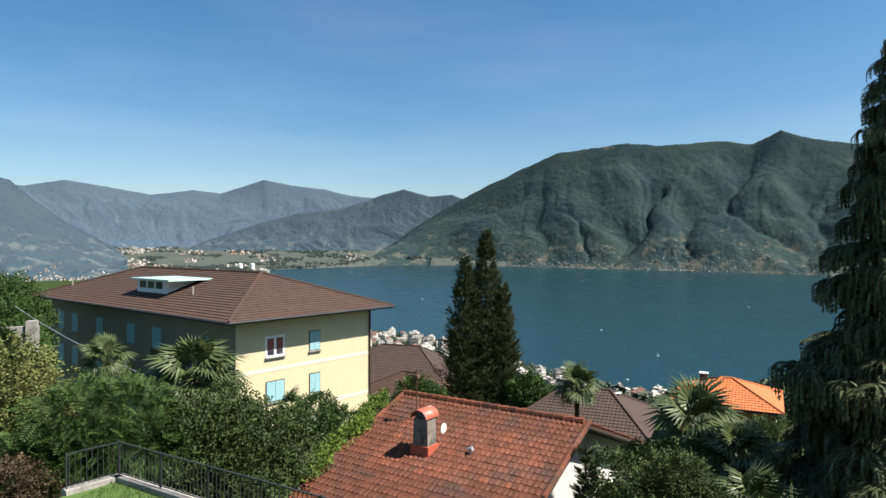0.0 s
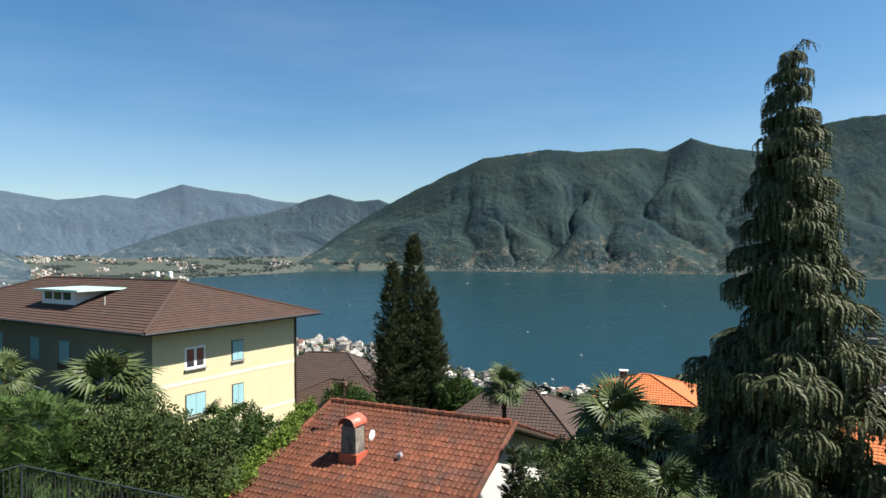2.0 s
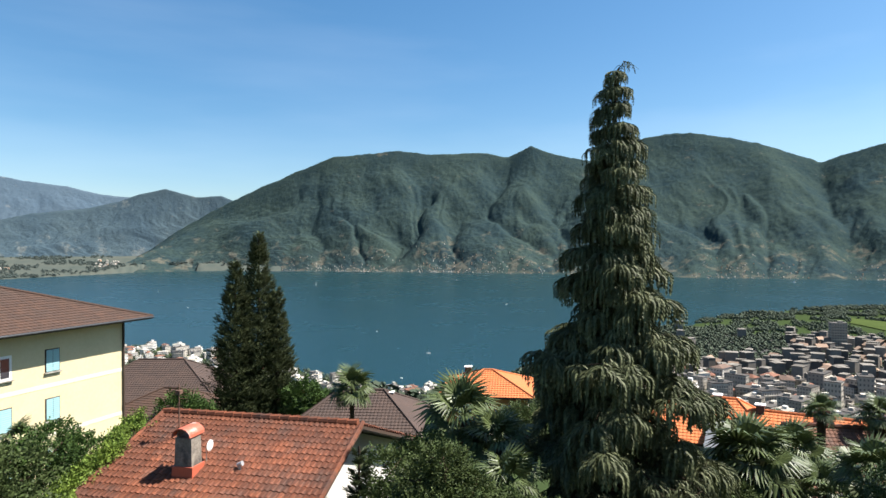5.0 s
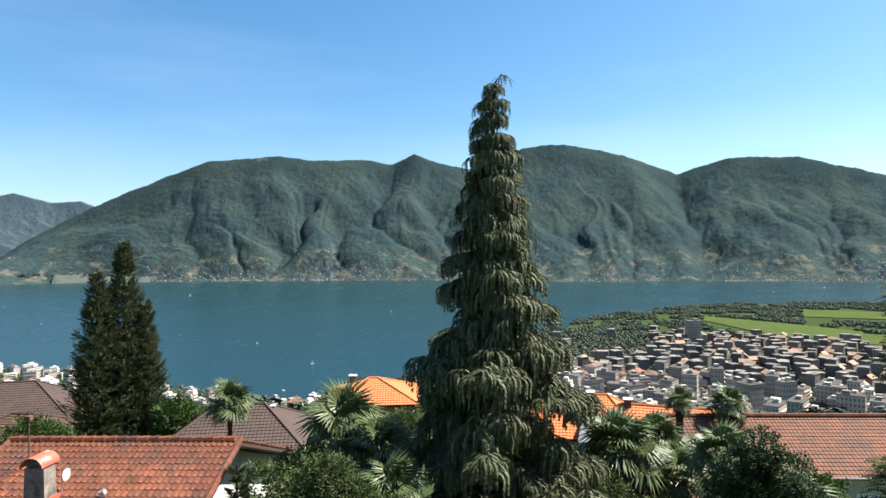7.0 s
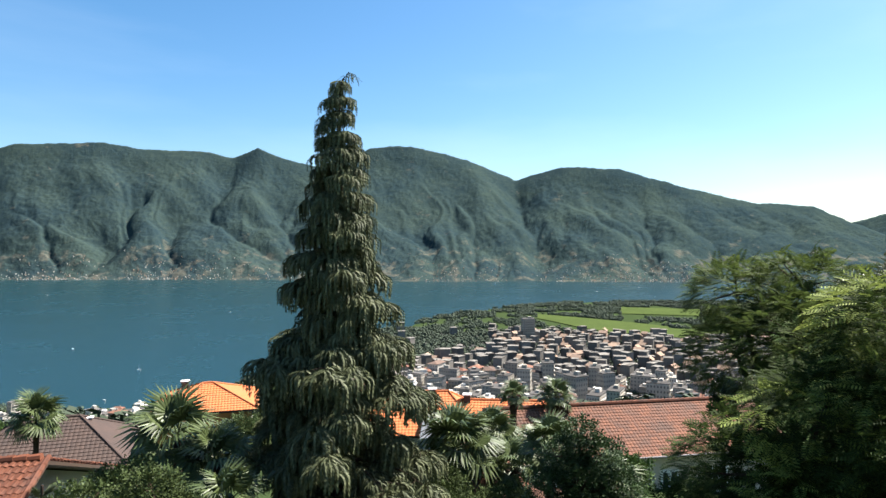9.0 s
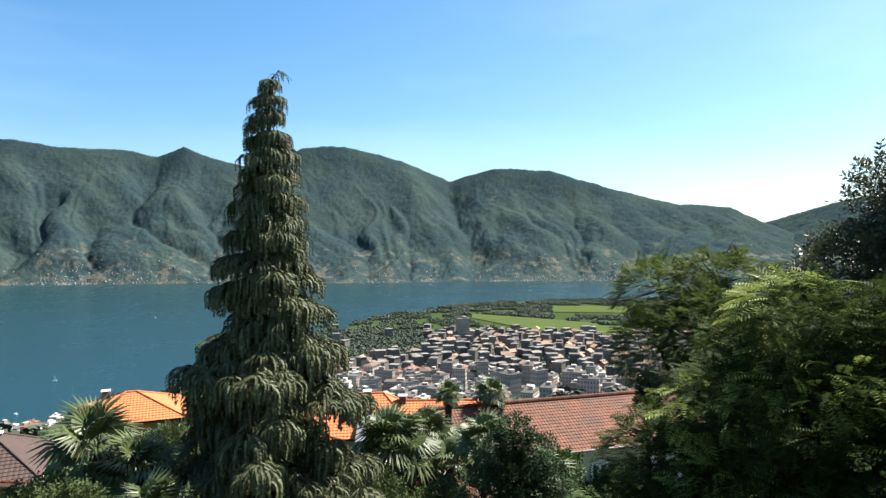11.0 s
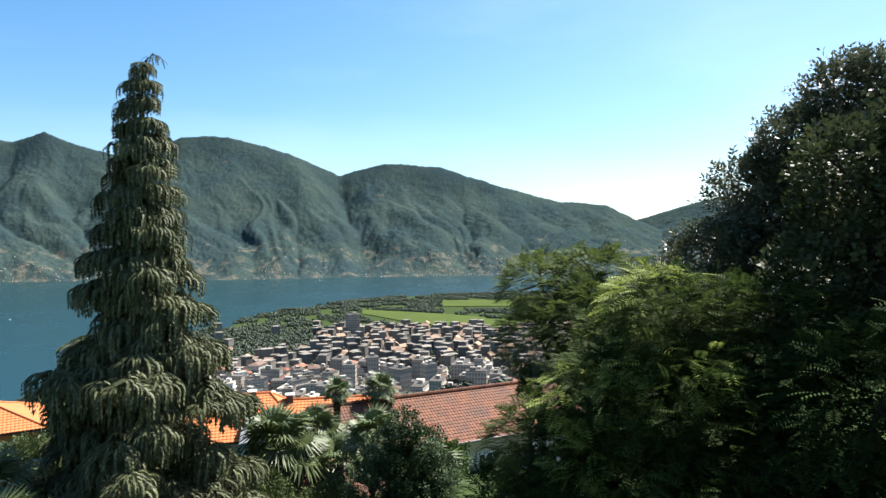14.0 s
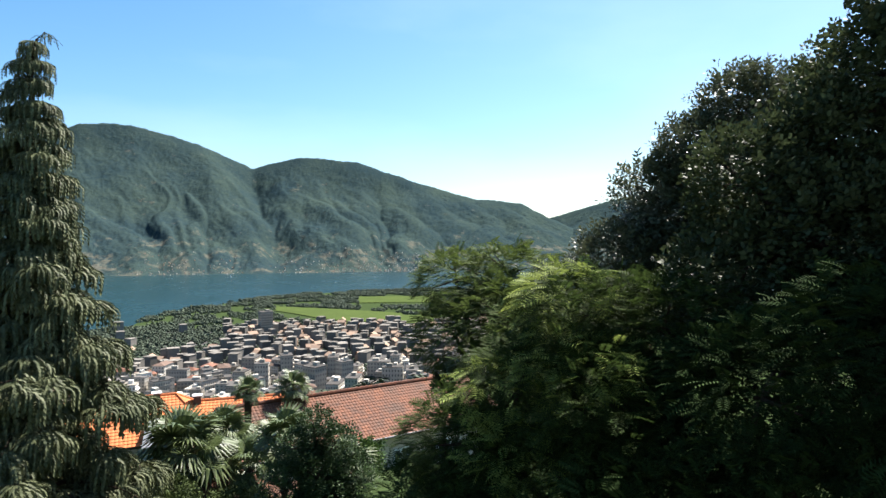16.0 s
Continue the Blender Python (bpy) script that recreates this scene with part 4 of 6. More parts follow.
def spire(name, label, x, y, z0, z1, rad, count, leaf, size=0.8, group=""):
    """A narrow conifer: a straight stem and many short upswept boughs of uneven length, each set with tufts."""
    ob = thing(name, label, "tree", pose(x, y, z0), group)
    h = z1 - z0
    part("trunk", Geo().tube([(0, 0, -0.5), (0, 0, h * 0.5), (0, 0, h * 0.97)], [rad * 0.1, rad * 0.06, 0.03], 8), M["bark"], ob)
    boughs = max(40, count // 34)
    bt = np.sort(rng.random(boughs) ** 0.7)
    ba = np.arange(boughs) * 2.39996 + rng.normal(size=boughs) * 0.3
    reach = rad * np.interp(bt, (0, 0.06, 0.3, 0.65, 0.9, 1), (0.05, 0.16, 0.5, 0.85, 1.0, 0.9)) * (0.62 + 0.6 * rng.random(boughs))
    pick = rng.integers(0, boughs, count)
    along = 0.25 + 0.75 * rng.random(count) ** 0.6
    spread = 0.2 * rad * (0.35 + 0.65 * np.minimum(1, bt[pick] * 2.5))
    out = np.stack([np.cos(ba[pick]), np.sin(ba[pick]), np.zeros(count)], -1)
    turn = np.stack([-out[:, 1], out[:, 0], np.zeros(count)], -1)
    e = rng.normal(size=count) * 0.6
    pos = out * (reach[pick] * along)[:, None] + turn * (e * spread)[:, None]
    pos[:, 2] = h * (1 - bt[pick]) + reach[pick] * (0.32 * along ** 2 - 0.12) - np.abs(e) * spread * 0.5 + rng.normal(size=count) * 0.06 * rad
    fwd = out + turn * e[:, None] * 0.8 + np.array([0, 0, 0.45]) + unit(count) * 0.35
    part("crown", scatter("crown", *SPRAY, pos, fwd, np.array([0, 0, 1.0]) + unit(count) * 0.5, size * rng.uniform(0.6, 1.3, count), M[leaf]), None, ob)
    return ob


# ---- garden edge ----
LAWN = H - 5.97
fc, fl, fr = Vector((-8.28, 16.24)), Vector((-9.05, 15.3)), Vector((0.8, 10.83))


def garden_edge():
    g = Geo()
    pts = [fc, fr, Vector((1.5, 3.5)), Vector((-10, 4.5)), fl]
    g.face([(p.x, p.y, LAWN) for p in pts])
    for i in range(5):
        a, b = pts[i], pts[(i + 1) % 5]
        g.face([(a.x, a.y, LAWN), (b.x, b.y, LAWN), (b.x, b.y, LAWN - 3), (a.x, a.y, LAWN - 3)])
    lawn = tagged(new("lawn", g.mesh("lawn", M["grass"])), "small mown lawn behind a kerb", "lawn", kind="structure")
    n = 9000
    u, v = rng.random(n), rng.random(n)
    p = np.array([fc])[0] + u[:, None] * np.array(fr - fc) * 0.8 + v[:, None] * np.array([-0.25, -0.97]) * 3.0
    tv, tq = leaf_quads([((0, 0, 0), (0.0, 0.01, 0.07), (0, 1, 0), 0.006), ((0.02, 0, 0), (0.02, 0, 0.06), (0, 1, 0), 0.006)])
    blades = scatter("grass", tv, tq, np.c_[p, np.full(n, LAWN)], np.c_[unit(n)[:, :2], np.zeros(n)], np.tile((0, 0, 1.0), (n, 1)), rng.uniform(0.7, 1.3, n), M["grass"])
    tagged(new("grass", blades), "short green grass blades", "grass", kind="stuff")
    for a, b in ((fc, fr), (fl, fc)):
        d = (b - a)
        m = pose((a.x + b.x) / 2, (a.y + b.y) / 2, LAWN, 0, 0, math.degrees(math.atan2(d.y, d.x)))
        kerb = new("kerb", Geo().box((0, 0, -0.05), (d.length + 0.1, 0.28, 0.34)).mesh("kerb", M["concrete"]))
        kerb.matrix_basis = m
        tagged(kerb, "pale concrete kerb round the lawn", "kerb", kind="structure")
        fence = thing("fence", "dark iron garden fence with thin upright bars", "fence", m @ pose(0, 0, 0.1), "garden fence")
        L = d.length
        part("top_rail", Geo().box((0, 0, 0.86), (L, 0.035, 0.022)), M["metal_dark"], fence)
        part("bottom_rail", Geo().box((0, 0, 0.08), (L, 0.03, 0.018)), M["metal_dark"], fence)
        bar = Geo().box((0, 0, 0.46), (0.014, 0.014, 0.78)).mesh("bar", M["metal_dark"])
        post = Geo().box((0, 0, 0.4), (0.032, 0.032, 1.0)).mesh("post", M["metal_dark"])
        for i in range(int(L / 0.13)):
            part("bar", bar, None, fence).location = (-L / 2 + 0.13 * (i + 0.5), 0, 0)
        for i in range(int(L / 1.7) + 1):
            part("post", post, None, fence).location = (-L / 2 + min(L, 1.7 * i), 0, 0)


garden_edge()
yellow_house()
red, red_deck, RED_L, RED_S, RED_K = red_house()


def on_red(x, s, up=0.0):
    """A place on the red roof: x along the ridge, s down the slope."""
    return Vector((x, -s, -RED_K * s + up))


def chimney():
    c = on_red(2.85, 2.65)
    ob = part("chimney", Geo(), M["concrete"], red)
    g = Geo()
    z = c.z
    for (x0, y0), (x1, y1), za, zb in (((0.29, 0.25), (0.265, 0.23), z + 0.12, z + 1.02),):
        lo = [(c.x + sx * x0, c.y + sy * y0, za) for sx, sy in ((-1, -1), (1, -1), (1, 1), (-1, 1))]
        hi = [(c.x + sx * x1, c.y + sy * y1, zb) for sx, sy in ((-1, -1), (1, -1), (1, 1), (-1, 1))]
        for i in range(4):
            g.face([lo[i], lo[(i + 1) % 4], hi[(i + 1) % 4], hi[i]])
        g.face(hi)
    bpy.data.objects.remove(ob)
    ob = part("chimney", g, M["sooty"], red, "stained grey chimney with a curved red cap")
    part("flashing", Geo().box((c.x, c.y, z - 0.02), (0.68, 0.6, 0.42)), M["flash"], ob, "red painted metal base")
    for sx in (-1, 1):
        part("cap_leg", Geo().box((c.x + sx * 0.22, c.y, z + 1.07), (0.05, 0.36, 0.2)), M["concrete"], ob)
    g = Geo()
    for i in range(10):
        a0, a1 = math.pi * i / 10, math.pi * (i + 1) / 10
        q = [(c.x - 0.31 * math.cos(a), z + 1.06 + 0.27 * math.sin(a)) for a in (a0, a1)]
        i0 = [(c.x - 0.28 * math.cos(a), z + 1.06 + 0.24 * math.sin(a)) for a in (a0, a1)]
        y0, y1 = c.y - 0.36, c.y + 0.36
        g.face([(q[0][0], y0, q[0][1]), (q[1][0], y0, q[1][1]), (q[1][0], y1, q[1][1]), (q[0][0], y1, q[0][1])])
        g.face([(i0[0][0], y0, i0[0][1]), (i0[1][0], y0, i0[1][1]), (i0[1][0], y1, i0[1][1]), (i0[0][0], y1, i0[0][1])])
        for y in (y0, y1):
            g.face([(q[0][0], y, q[0][1]), (q[1][0], y, q[1][1]), (i0[1][0], y, i0[1][1]), (i0[0][0], y, i0[0][1])])
    part("cap", g, M["flash"], ob, "curved red sheet cap")
    ant = thing("aerial", "thin rusty aerial mast on the roof", "aerial", red.matrix_basis @ Matrix.Translation(on_red(1.6, 1.35)))
    part("mast", Geo().tube([(0, 0, -0.1), (0, 0, 1.75)], 0.02, 6), M["rust"], ant)
    part("head", Geo().box((0, 0, 1.5), (0.16, 0.16, 0.12)), M["rust"], ant)
    for k in range(4):
        part("rod", Geo().tube([(-0.3, 0.06 * k, 1.3 + 0.08 * k), (0.3, 0.06 * k, 1.3 + 0.08 * k)], 0.008, 5), M["rust"], ant)
    dish = thing("satellite_dish", "small white dish behind the chimney", "dish", red.matrix_basis @ Matrix.Translation(on_red(3.15, 2.2)) @ Matrix.Scale(0.65, 4))
    part("arm", Geo().tube([(0, 0, -0.05), (0, 0, 0.62), (0.18, 0, 0.8)], 0.022, 6), M["metal_light"], dish)
    g = Geo()
    for i in range(12):
        a, b = 2 * math.pi * i / 12, 2 * math.pi * (i + 1) / 12
        for r0, r1, d0, d1 in ((0, 0.14, 0.06, 0.04), (0.14, 0.26, 0.04, 0)):
            g.face([(0.2 + d0, r0 * math.cos(a), 0.72 + r0 * math.sin(a)), (0.2 + d1, r1 * math.cos(a), 0.72 + r1 * math.sin(a)),
                    (0.2 + d1, r1 * math.cos(b), 0.72 + r1 * math.sin(b)), (0.2 + d0, r0 * math.cos(b), 0.72 + r0 * math.sin(b))])
    part("bowl", g, M["white"], dish)
    vent = thing("roof_vent", "small pale vent cowl on the tiles", "vent", red.matrix_basis @ Matrix.Translation(on_red(4.4, 2.4)) @ Matrix.Scale(0.6, 4))
    part("pipe", Geo().tube([(0, 0, -0.1), (0, 0, 0.2)], 0.07, 10), M["metal_light"], vent)
    part("cowl", Geo().tube([(-0.12, 0, 0.16), (0.14, 0, 0.26)], [0.1, 0.13], 10), M["metal_light"], vent)


M["flash"] = surface("red_sheet_metal", (0.45, 0.1, 0.055), (0.36, 0.09, 0.05), 0.5, 3.0, 0.08, spots=((0.5, 0.33, 0.28), 3.0, 0.55, 0.7))
M["rust"] = surface("rusty_pipe", (0.16, 0.09, 0.06), (0.1, 0.06, 0.045), 0.8, 8.0, 0.2, metal=0.3)
M["sooty"] = surface("sooty_render", (0.27, 0.235, 0.19), (0.16, 0.135, 0.11), 0.95, 2.2, 0.3, spots=((0.05, 0.045, 0.04), 2.4, 0.45, 0.7))
chimney()
land = lambda x, y: land_at(math.degrees(math.atan2(x, y)), math.hypot(x, y))


def on_land(x, y, dz=-0.15):
    return (x, y, land(x, y) + dz)


def rel(base, lobes):
    """Lobes given by place (height over the lens) turned into places over the base."""
    return [(x - base[0], y - base[1], H + z - base[2], a, b, c) for x, y, z, a, b, c in lobes]


def planted(name, label, x, y, lobes, *args, **kw):
    base = on_land(x, y)
    return bush(name, label, base, rel(base, lobes), *args, **kw)


# ---- garden plants below the yellow house ----
planted("shrub", "pale yellow-green broadleaf shrub beside the fence", -14.9, 21.2,
        [(-15.2, 21.6, -4.6, 1.7, 1.7, 1.4), (-13.6, 21.4, -5.4, 1.3, 1.3, 1.2), (-16.5, 21.5, -5.6, 1.8, 1.6, 1.6), (-14.5, 20.4, -6.6, 1.9, 1.4, 1.4), (-15, 21, -8, 2.2, 1.6, 1.3)],
        3600, TWIG, 1.05, "leaf_light", droop=0.4)
planted("shrub", "feathery green shrub behind the fence", -11.0, 19.0,
        [(-11.2, 19.6, -5.5, 1.6, 1.4, 1.2), (-9.7, 19.8, -5.3, 1.4, 1.3, 1.1), (-10.4, 18.6, -6.5, 1.8, 1.2, 1.1), (-12.2, 18.4, -6.6, 1.2, 1.1, 1.0), (-8.8, 18.9, -6.2, 1.3, 1.2, 1.1)],
        4200, FROND, 1.15, "leaf_mid", droop=0.3)
planted("shrub", "tall dark green laurel bush behind the fence", -6.7, 20.2,
        [(-7.4, 21.4, -5.9, 1.3, 1.3, 1.1), (-6.4, 20.6, -6.1, 1.2, 1.3, 1.0), (-5.4, 20.6, -6.5, 1.2, 1.2, 1.0), (-7.4, 20.0, -6.2, 1.6, 1.3, 1.3), (-5.8, 19.4, -6.8, 1.5, 1.1, 1.1),
         (-6.1, 19.6, -7.2, 0.9, 0.9, 0.9), (-8.6, 20.6, -6.1, 1.2, 1.2, 1.0), (-6.9, 18.5, -7.2, 1.8, 0.9, 1.0)], 5000, TWIG_SMALL, 1.35, "leaf_dark2")
planted("shrub", "olive green bush above the tiled roof's edge", -4.2, 22.6,
        [(-4.6, 22.6, -6.3, 1.0, 1.0, 0.9), (-3.7, 23.0, -6.6, 0.8, 0.8, 0.7), (-5.3, 22.0, -6.6, 0.9, 0.9, 0.8)], 1600, TWIG_SMALL, 1.1, "leaf_mid")
planted("shrub", "reddish-brown small shrub by the garden corner", -11.6, 16.8,
        [(-11.6, 16.9, -6.5, 0.9, 0.8, 0.7), (-10.8, 17.2, -6.9, 0.8, 0.7, 0.6)], 900, TWIG_SMALL, 1.0, "leaf_red")
fan_palm("tall fan palm with a broad green head", on_land(-8.9, 22.7), H - 4.75, 1.85, 34, seed=3)
fan_palm("shaded fan palm with a small head", on_land(-15.7, 29.4), H - 5.4, 1.35, 24, seed=4)
fan_palm("small fan palm beside the yellow wall", on_land(-6.1, 25.6), H - 6.55, 0.85, 20, seed=9)
fan_palm("small fan palm beside the yellow wall", on_land(-5.1, 27.0), H - 7.6, 0.8, 20, seed=10)
for x, y, z, s in ((-33, 47, -3.2, 2.6), (-29, 41, -4.4, 2.2), (-36, 44, -4.0, 2.6), (-24, 34.5, -5.2, 1.6)):
    planted("tree", "dark leafy tree at the end of the yellow house", x, y, [(x, y, z - s * 0.4, s, s, s * 0.7), (x + s * 0.6, y, z - s, s * 0.8, s * 0.8, s * 0.7), (x - s * 0.7, y - 1, z - s * 1.1, s, s, s * 0.8),
            (x, y - 1, z - s * 1.9, s, s, s * 0.9)], 2600, TWIG_LONG, 1.6, "leaf_mid", category="tree", group="trees beyond the yellow house", trunk=0.2)


def ivy():
    """Creeper that hangs over the left verge of the red roof."""
    n = 2600
    s = rng.random(n) * 7.5 + 0.6
    a = -0.32 + rng.normal(size=n) * 0.17 - 0.3 * fbm(s * 1.3, s * 0, 5)
    m = red.matrix_basis
    pos = np.array([m @ (on_red(x, q, 0.05 + abs(rng.normal()) * 0.12 - (0.5 * max(0, -x - 0.35)))) for x, q in zip(a, s)])
    ob = thing("ivy", "yellow-green creeper along the roof's verge", "creeper", pose(*pos.mean(0)))
    part("stem", Geo().tube([Vector(m @ on_red(-0.12, q, 0.0)) - Vector(pos.mean(0)) for q in np.linspace(0.5, 8, 12)], 0.02, 5), M["bark"], ob)
    part("leaf_mat", scatter("leaf_mat", *TWIG_SMALL, pos - pos.mean(0), unit(n) + np.array([0, 0, 0.3]), np.array([0, 0, 1.0]) + unit(n) * 0.6, rng.uniform(0.7, 1.3, n), M["leaf_ivy"]), None, ob)


ivy()

# ---- conifers ----
weeping_conifer()
spire("conifer", "dark green pointed conifer behind the tiled house", 3.8, 55.1, 98.4, H + 1.35, 2.8, 21000, "needle_dark", 0.82, "pair of dark conifers")
spire("conifer", "dark green conifer grown close to its taller neighbour", 1.9, 54.2, 98.4, H - 1.0, 2.5, 17000, "needle_dark", 0.82, "pair of dark conifers")
spire("conifer", "dark green conifer grown close to its taller neighbour", 5.2, 54.4, 98.4, H - 3.2, 2.0, 10000, "needle_dark", 0.82, "pair of dark conifers")
planted("shrub", "bright green bush at the conifers' foot", 7.4, 52.5, [(7.2, 52.5, -12.3, 1.5, 1.4, 1.2), (8.3, 52.8, -12.9, 1.2, 1.2, 1.0)], 900, TWIG_LONG, 1.6, "leaf_mid")
planted("shrub", "bright green bush at the conifers' foot", -2.2, 50.5, [(-2.2, 50.5, -12.0, 1.3, 1.2, 1.2), (-1.0, 50.8, -12.5, 1.0, 1.2, 1.0)], 700, TWIG_LONG, 1.6, "leaf_mid")

# ---- gardens round the palms ----
fan_palm("fan palm with a pale green head", on_land(8.75, 41.2), H - 9.3, 1.8, 30, seed=21)
fan_palm("large fan palm with stiff dark fans", on_land(8.3, 20.4), H - 5.95, 1.75, 28, seed=22)
fan_palm("fan palm with drooping fans among shrubs", on_land(8.9, 18.9), H - 6.5, 1.5, 24, seed=23)
fan_palm("fan palm with drooping fans by the conifer", on_land(16.9, 16.4), H - 7.2, 1.95, 30, seed=24)
fan_palm("fan palm with yellowed lower fans", on_land(19.8, 17.2), H - 7.5, 1.35, 28, seed=25)
fan_palm("low fan palm near the glossy shrub", on_land(18.6, 15.0), H - 8.0, 1.3, 26, seed=26)
fan_palm("slender tall fan palm with a small head", on_land(23.5, 19.0), H - 6.75, 0.85, 24, seed=27)
fan_palm("tall fan palm with a small head", on_land(30.5, 21.5), H - 8.3, 1.3, 26, seed=28)
fan_palm("low fan palm below the tiled house", on_land(16.5, 9.8), H - 6.9, 1.2, 26, seed=29)
fan_palm("low fan palm beside the glossy shrub", on_land(18.0, 13.0), H - 6.6, 1.3, 26, seed=30)
planted("shrub", "mixed green garden shrub below the palm", 4.7, 13.7,
        [(4.5, 13.8, -5.3, 0.5, 0.5, 0.5), (5.1, 13.7, -5.0, 0.5, 0.6, 0.5), (4.4, 13.2, -5.9, 0.5, 0.6, 0.6), (4.9, 12.9, -5.9, 0.8, 0.6, 0.6), (5.6, 13.4, -5.6, 0.55, 0.6, 0.5)],
        3000, TWIG, 0.62, "leaf_olive")
planted("shrub", "low dark shrub between the palms", 6.6, 12.9,
        [(6.3, 13.0, -6.1, 0.6, 0.7, 0.5), (7.2, 12.4, -6.3, 0.7, 0.7, 0.6), (6.0, 12.4, -6.5, 0.7, 0.7, 0.6), (7.9, 12.6, -6.6, 0.7, 0.7, 0.5)], 2200, TWIG_SMALL, 0.85, "leaf_dark2")
fan_palm("low fan palm with spreading pale fans", on_land(7.6, 15.6), H - 6.45, 1.25, 26, seed=31)
planted("shrub", "dark green shrub against the white gable", 5.0, 16.6,
        [(4.25, 16.2, -6.9, 0.6, 0.6, 0.7), (4.6, 16.9, -6.2, 0.7, 0.6, 0.7), (5.4, 17.7, -6.2, 0.55, 0.6, 0.6), (6.0, 17.3, -6.1, 0.7, 0.7, 0.65), (5.0, 16.7, -7.1, 0.6, 0.6, 0.6), (5.7, 16.4, -7.1, 0.8, 0.7, 0.7), (4.6, 16.2, -7.7, 0.6, 0.5, 0.5)], 2600, TWIG_SMALL, 1.1, "leaf_dark2")
spire("cypress", "thin dark cypress at the white gable", 3.75, 16.7, 105.4, H - 5.1, 0.5, 2600, "needle_dark", 0.5)
planted("shrub", "glossy dark green shrub with small leaves", 14.3, 9.7,
        [(14.5, 9.5, -4.9, 0.4, 0.4, 0.5), (14.8, 9.1, -5.4, 0.5, 0.5, 0.55), (14.2, 9.8, -5.4, 0.5, 0.5, 0.5), (14.4, 9.3, -6.1, 0.8, 0.8, 0.6), (15.0, 8.7, -6.2, 0.6, 0.6, 0.6), (13.8, 10.0, -6.4, 0.6, 0.6, 0.6), (14.5, 9.0, -6.9, 0.9, 0.8, 0.7)],
        3800, TWIG_SMALL, 0.85, "leaf_gloss")
planted("shrub", "dark leafy shrub under the conifer", 15.6, 15.4,
        [(14.9, 15.6, -7.9, 1.0, 1.0, 0.8), (14.4, 14.6, -8.2, 1.0, 1.0, 0.8), (16.2, 13.9, -8.7, 1.1, 1.0, 0.7), (17.8, 14.6, -9.2, 1.2, 1.1, 0.7)], 3400, TWIG_SMALL, 1.1, "leaf_olive")
planted("shrub", "dark leafy shrub among the palms", 21.5, 17.8,
        [(21.2, 17.8, -8.6, 1.3, 1.1, 0.9), (20.4, 19.0, -8.6, 1.2, 1.1, 0.9), (22.8, 16.5, -8.4, 1.2, 1.1, 0.9), (19.5, 18.5, -8.2, 1.2, 1.1, 0.9)], 2600, TWIG_SMALL, 1.2, "leaf_olive")
planted("shrub", "bright leafy shrub below the tiled house", 16.6, 10.8,
        [(16.9, 10.4, -7.0, 0.8, 0.7, 0.6), (17.7, 10.0, -6.8, 0.7, 0.7, 0.6), (16.0, 10.2, -7.6, 0.9, 0.8, 0.6)], 1700, TWIG_SMALL, 1.1, "leaf_mid")

for x, y in ((26.5, 47.5), (29.5, 45.0), (31.5, 48.5), (23.0, 45.5)):
    z = land(x, y) - H
    planted("tree", "leafy garden tree below the orange house", x, y, [(x, y, z + 2.0, 1.6, 1.6, 1.4), (x + 1.2, y + 0.4, z + 1.4, 1.3, 1.3, 1.1), (x - 1.1, y - 0.3, z + 1.5, 1.3, 1.3, 1.2)],
            1500, TWIG_LONG, 1.3, "leaf_dark2", category="tree", group="trees below the orange house", trunk=0.14)

# ---- tall trees close by ----
planted("tree", "feathery light green tree with fern-like leaves", 14.6, 4.2,
        [(14.9, 5.6, -0.9, 1.0, 1.0, 0.7), (15.2, 4.3, -0.7, 1.1, 1.0, 0.7), (14.3, 5.4, -2.2, 1.1, 1.0, 0.9), (14.0, 4.0, -1.7, 1.3, 1.3, 1.0), (12.9, 2.9, -2.2, 1.2, 1.2, 1.0)],
        5500, FROND, 0.8, "feather", category="tree", flat=0.45, trunk=0.16)
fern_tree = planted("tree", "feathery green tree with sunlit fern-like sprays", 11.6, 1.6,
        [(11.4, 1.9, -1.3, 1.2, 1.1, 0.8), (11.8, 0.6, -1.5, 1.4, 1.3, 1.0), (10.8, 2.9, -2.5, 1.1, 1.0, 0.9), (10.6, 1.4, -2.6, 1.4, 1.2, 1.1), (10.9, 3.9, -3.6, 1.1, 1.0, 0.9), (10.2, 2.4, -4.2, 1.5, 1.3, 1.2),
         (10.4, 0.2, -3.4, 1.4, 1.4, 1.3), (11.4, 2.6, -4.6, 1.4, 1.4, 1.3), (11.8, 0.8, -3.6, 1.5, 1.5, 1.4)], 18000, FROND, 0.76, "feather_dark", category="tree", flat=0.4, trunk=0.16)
# thin layer of paler fronds that paints sunlit tips over the darker crown
part("young_fronds", crown("young_fronds", rel(fern_tree.location, [(11.2, 2.2, -0.9, 0.8, 0.8, 0.5), (10.4, 1.9, -1.9, 0.7, 0.9, 0.5), (10.2, 3.1, -2.4, 0.7, 0.7, 0.5), (9.9, 2.6, -3.3, 0.6, 0.8, 0.5)]),
                           800, FROND, 0.85, M["feather_pale"], 0.2, 0.5, 0.7), None, fern_tree, "pale fronds coloured as sunlit tips")
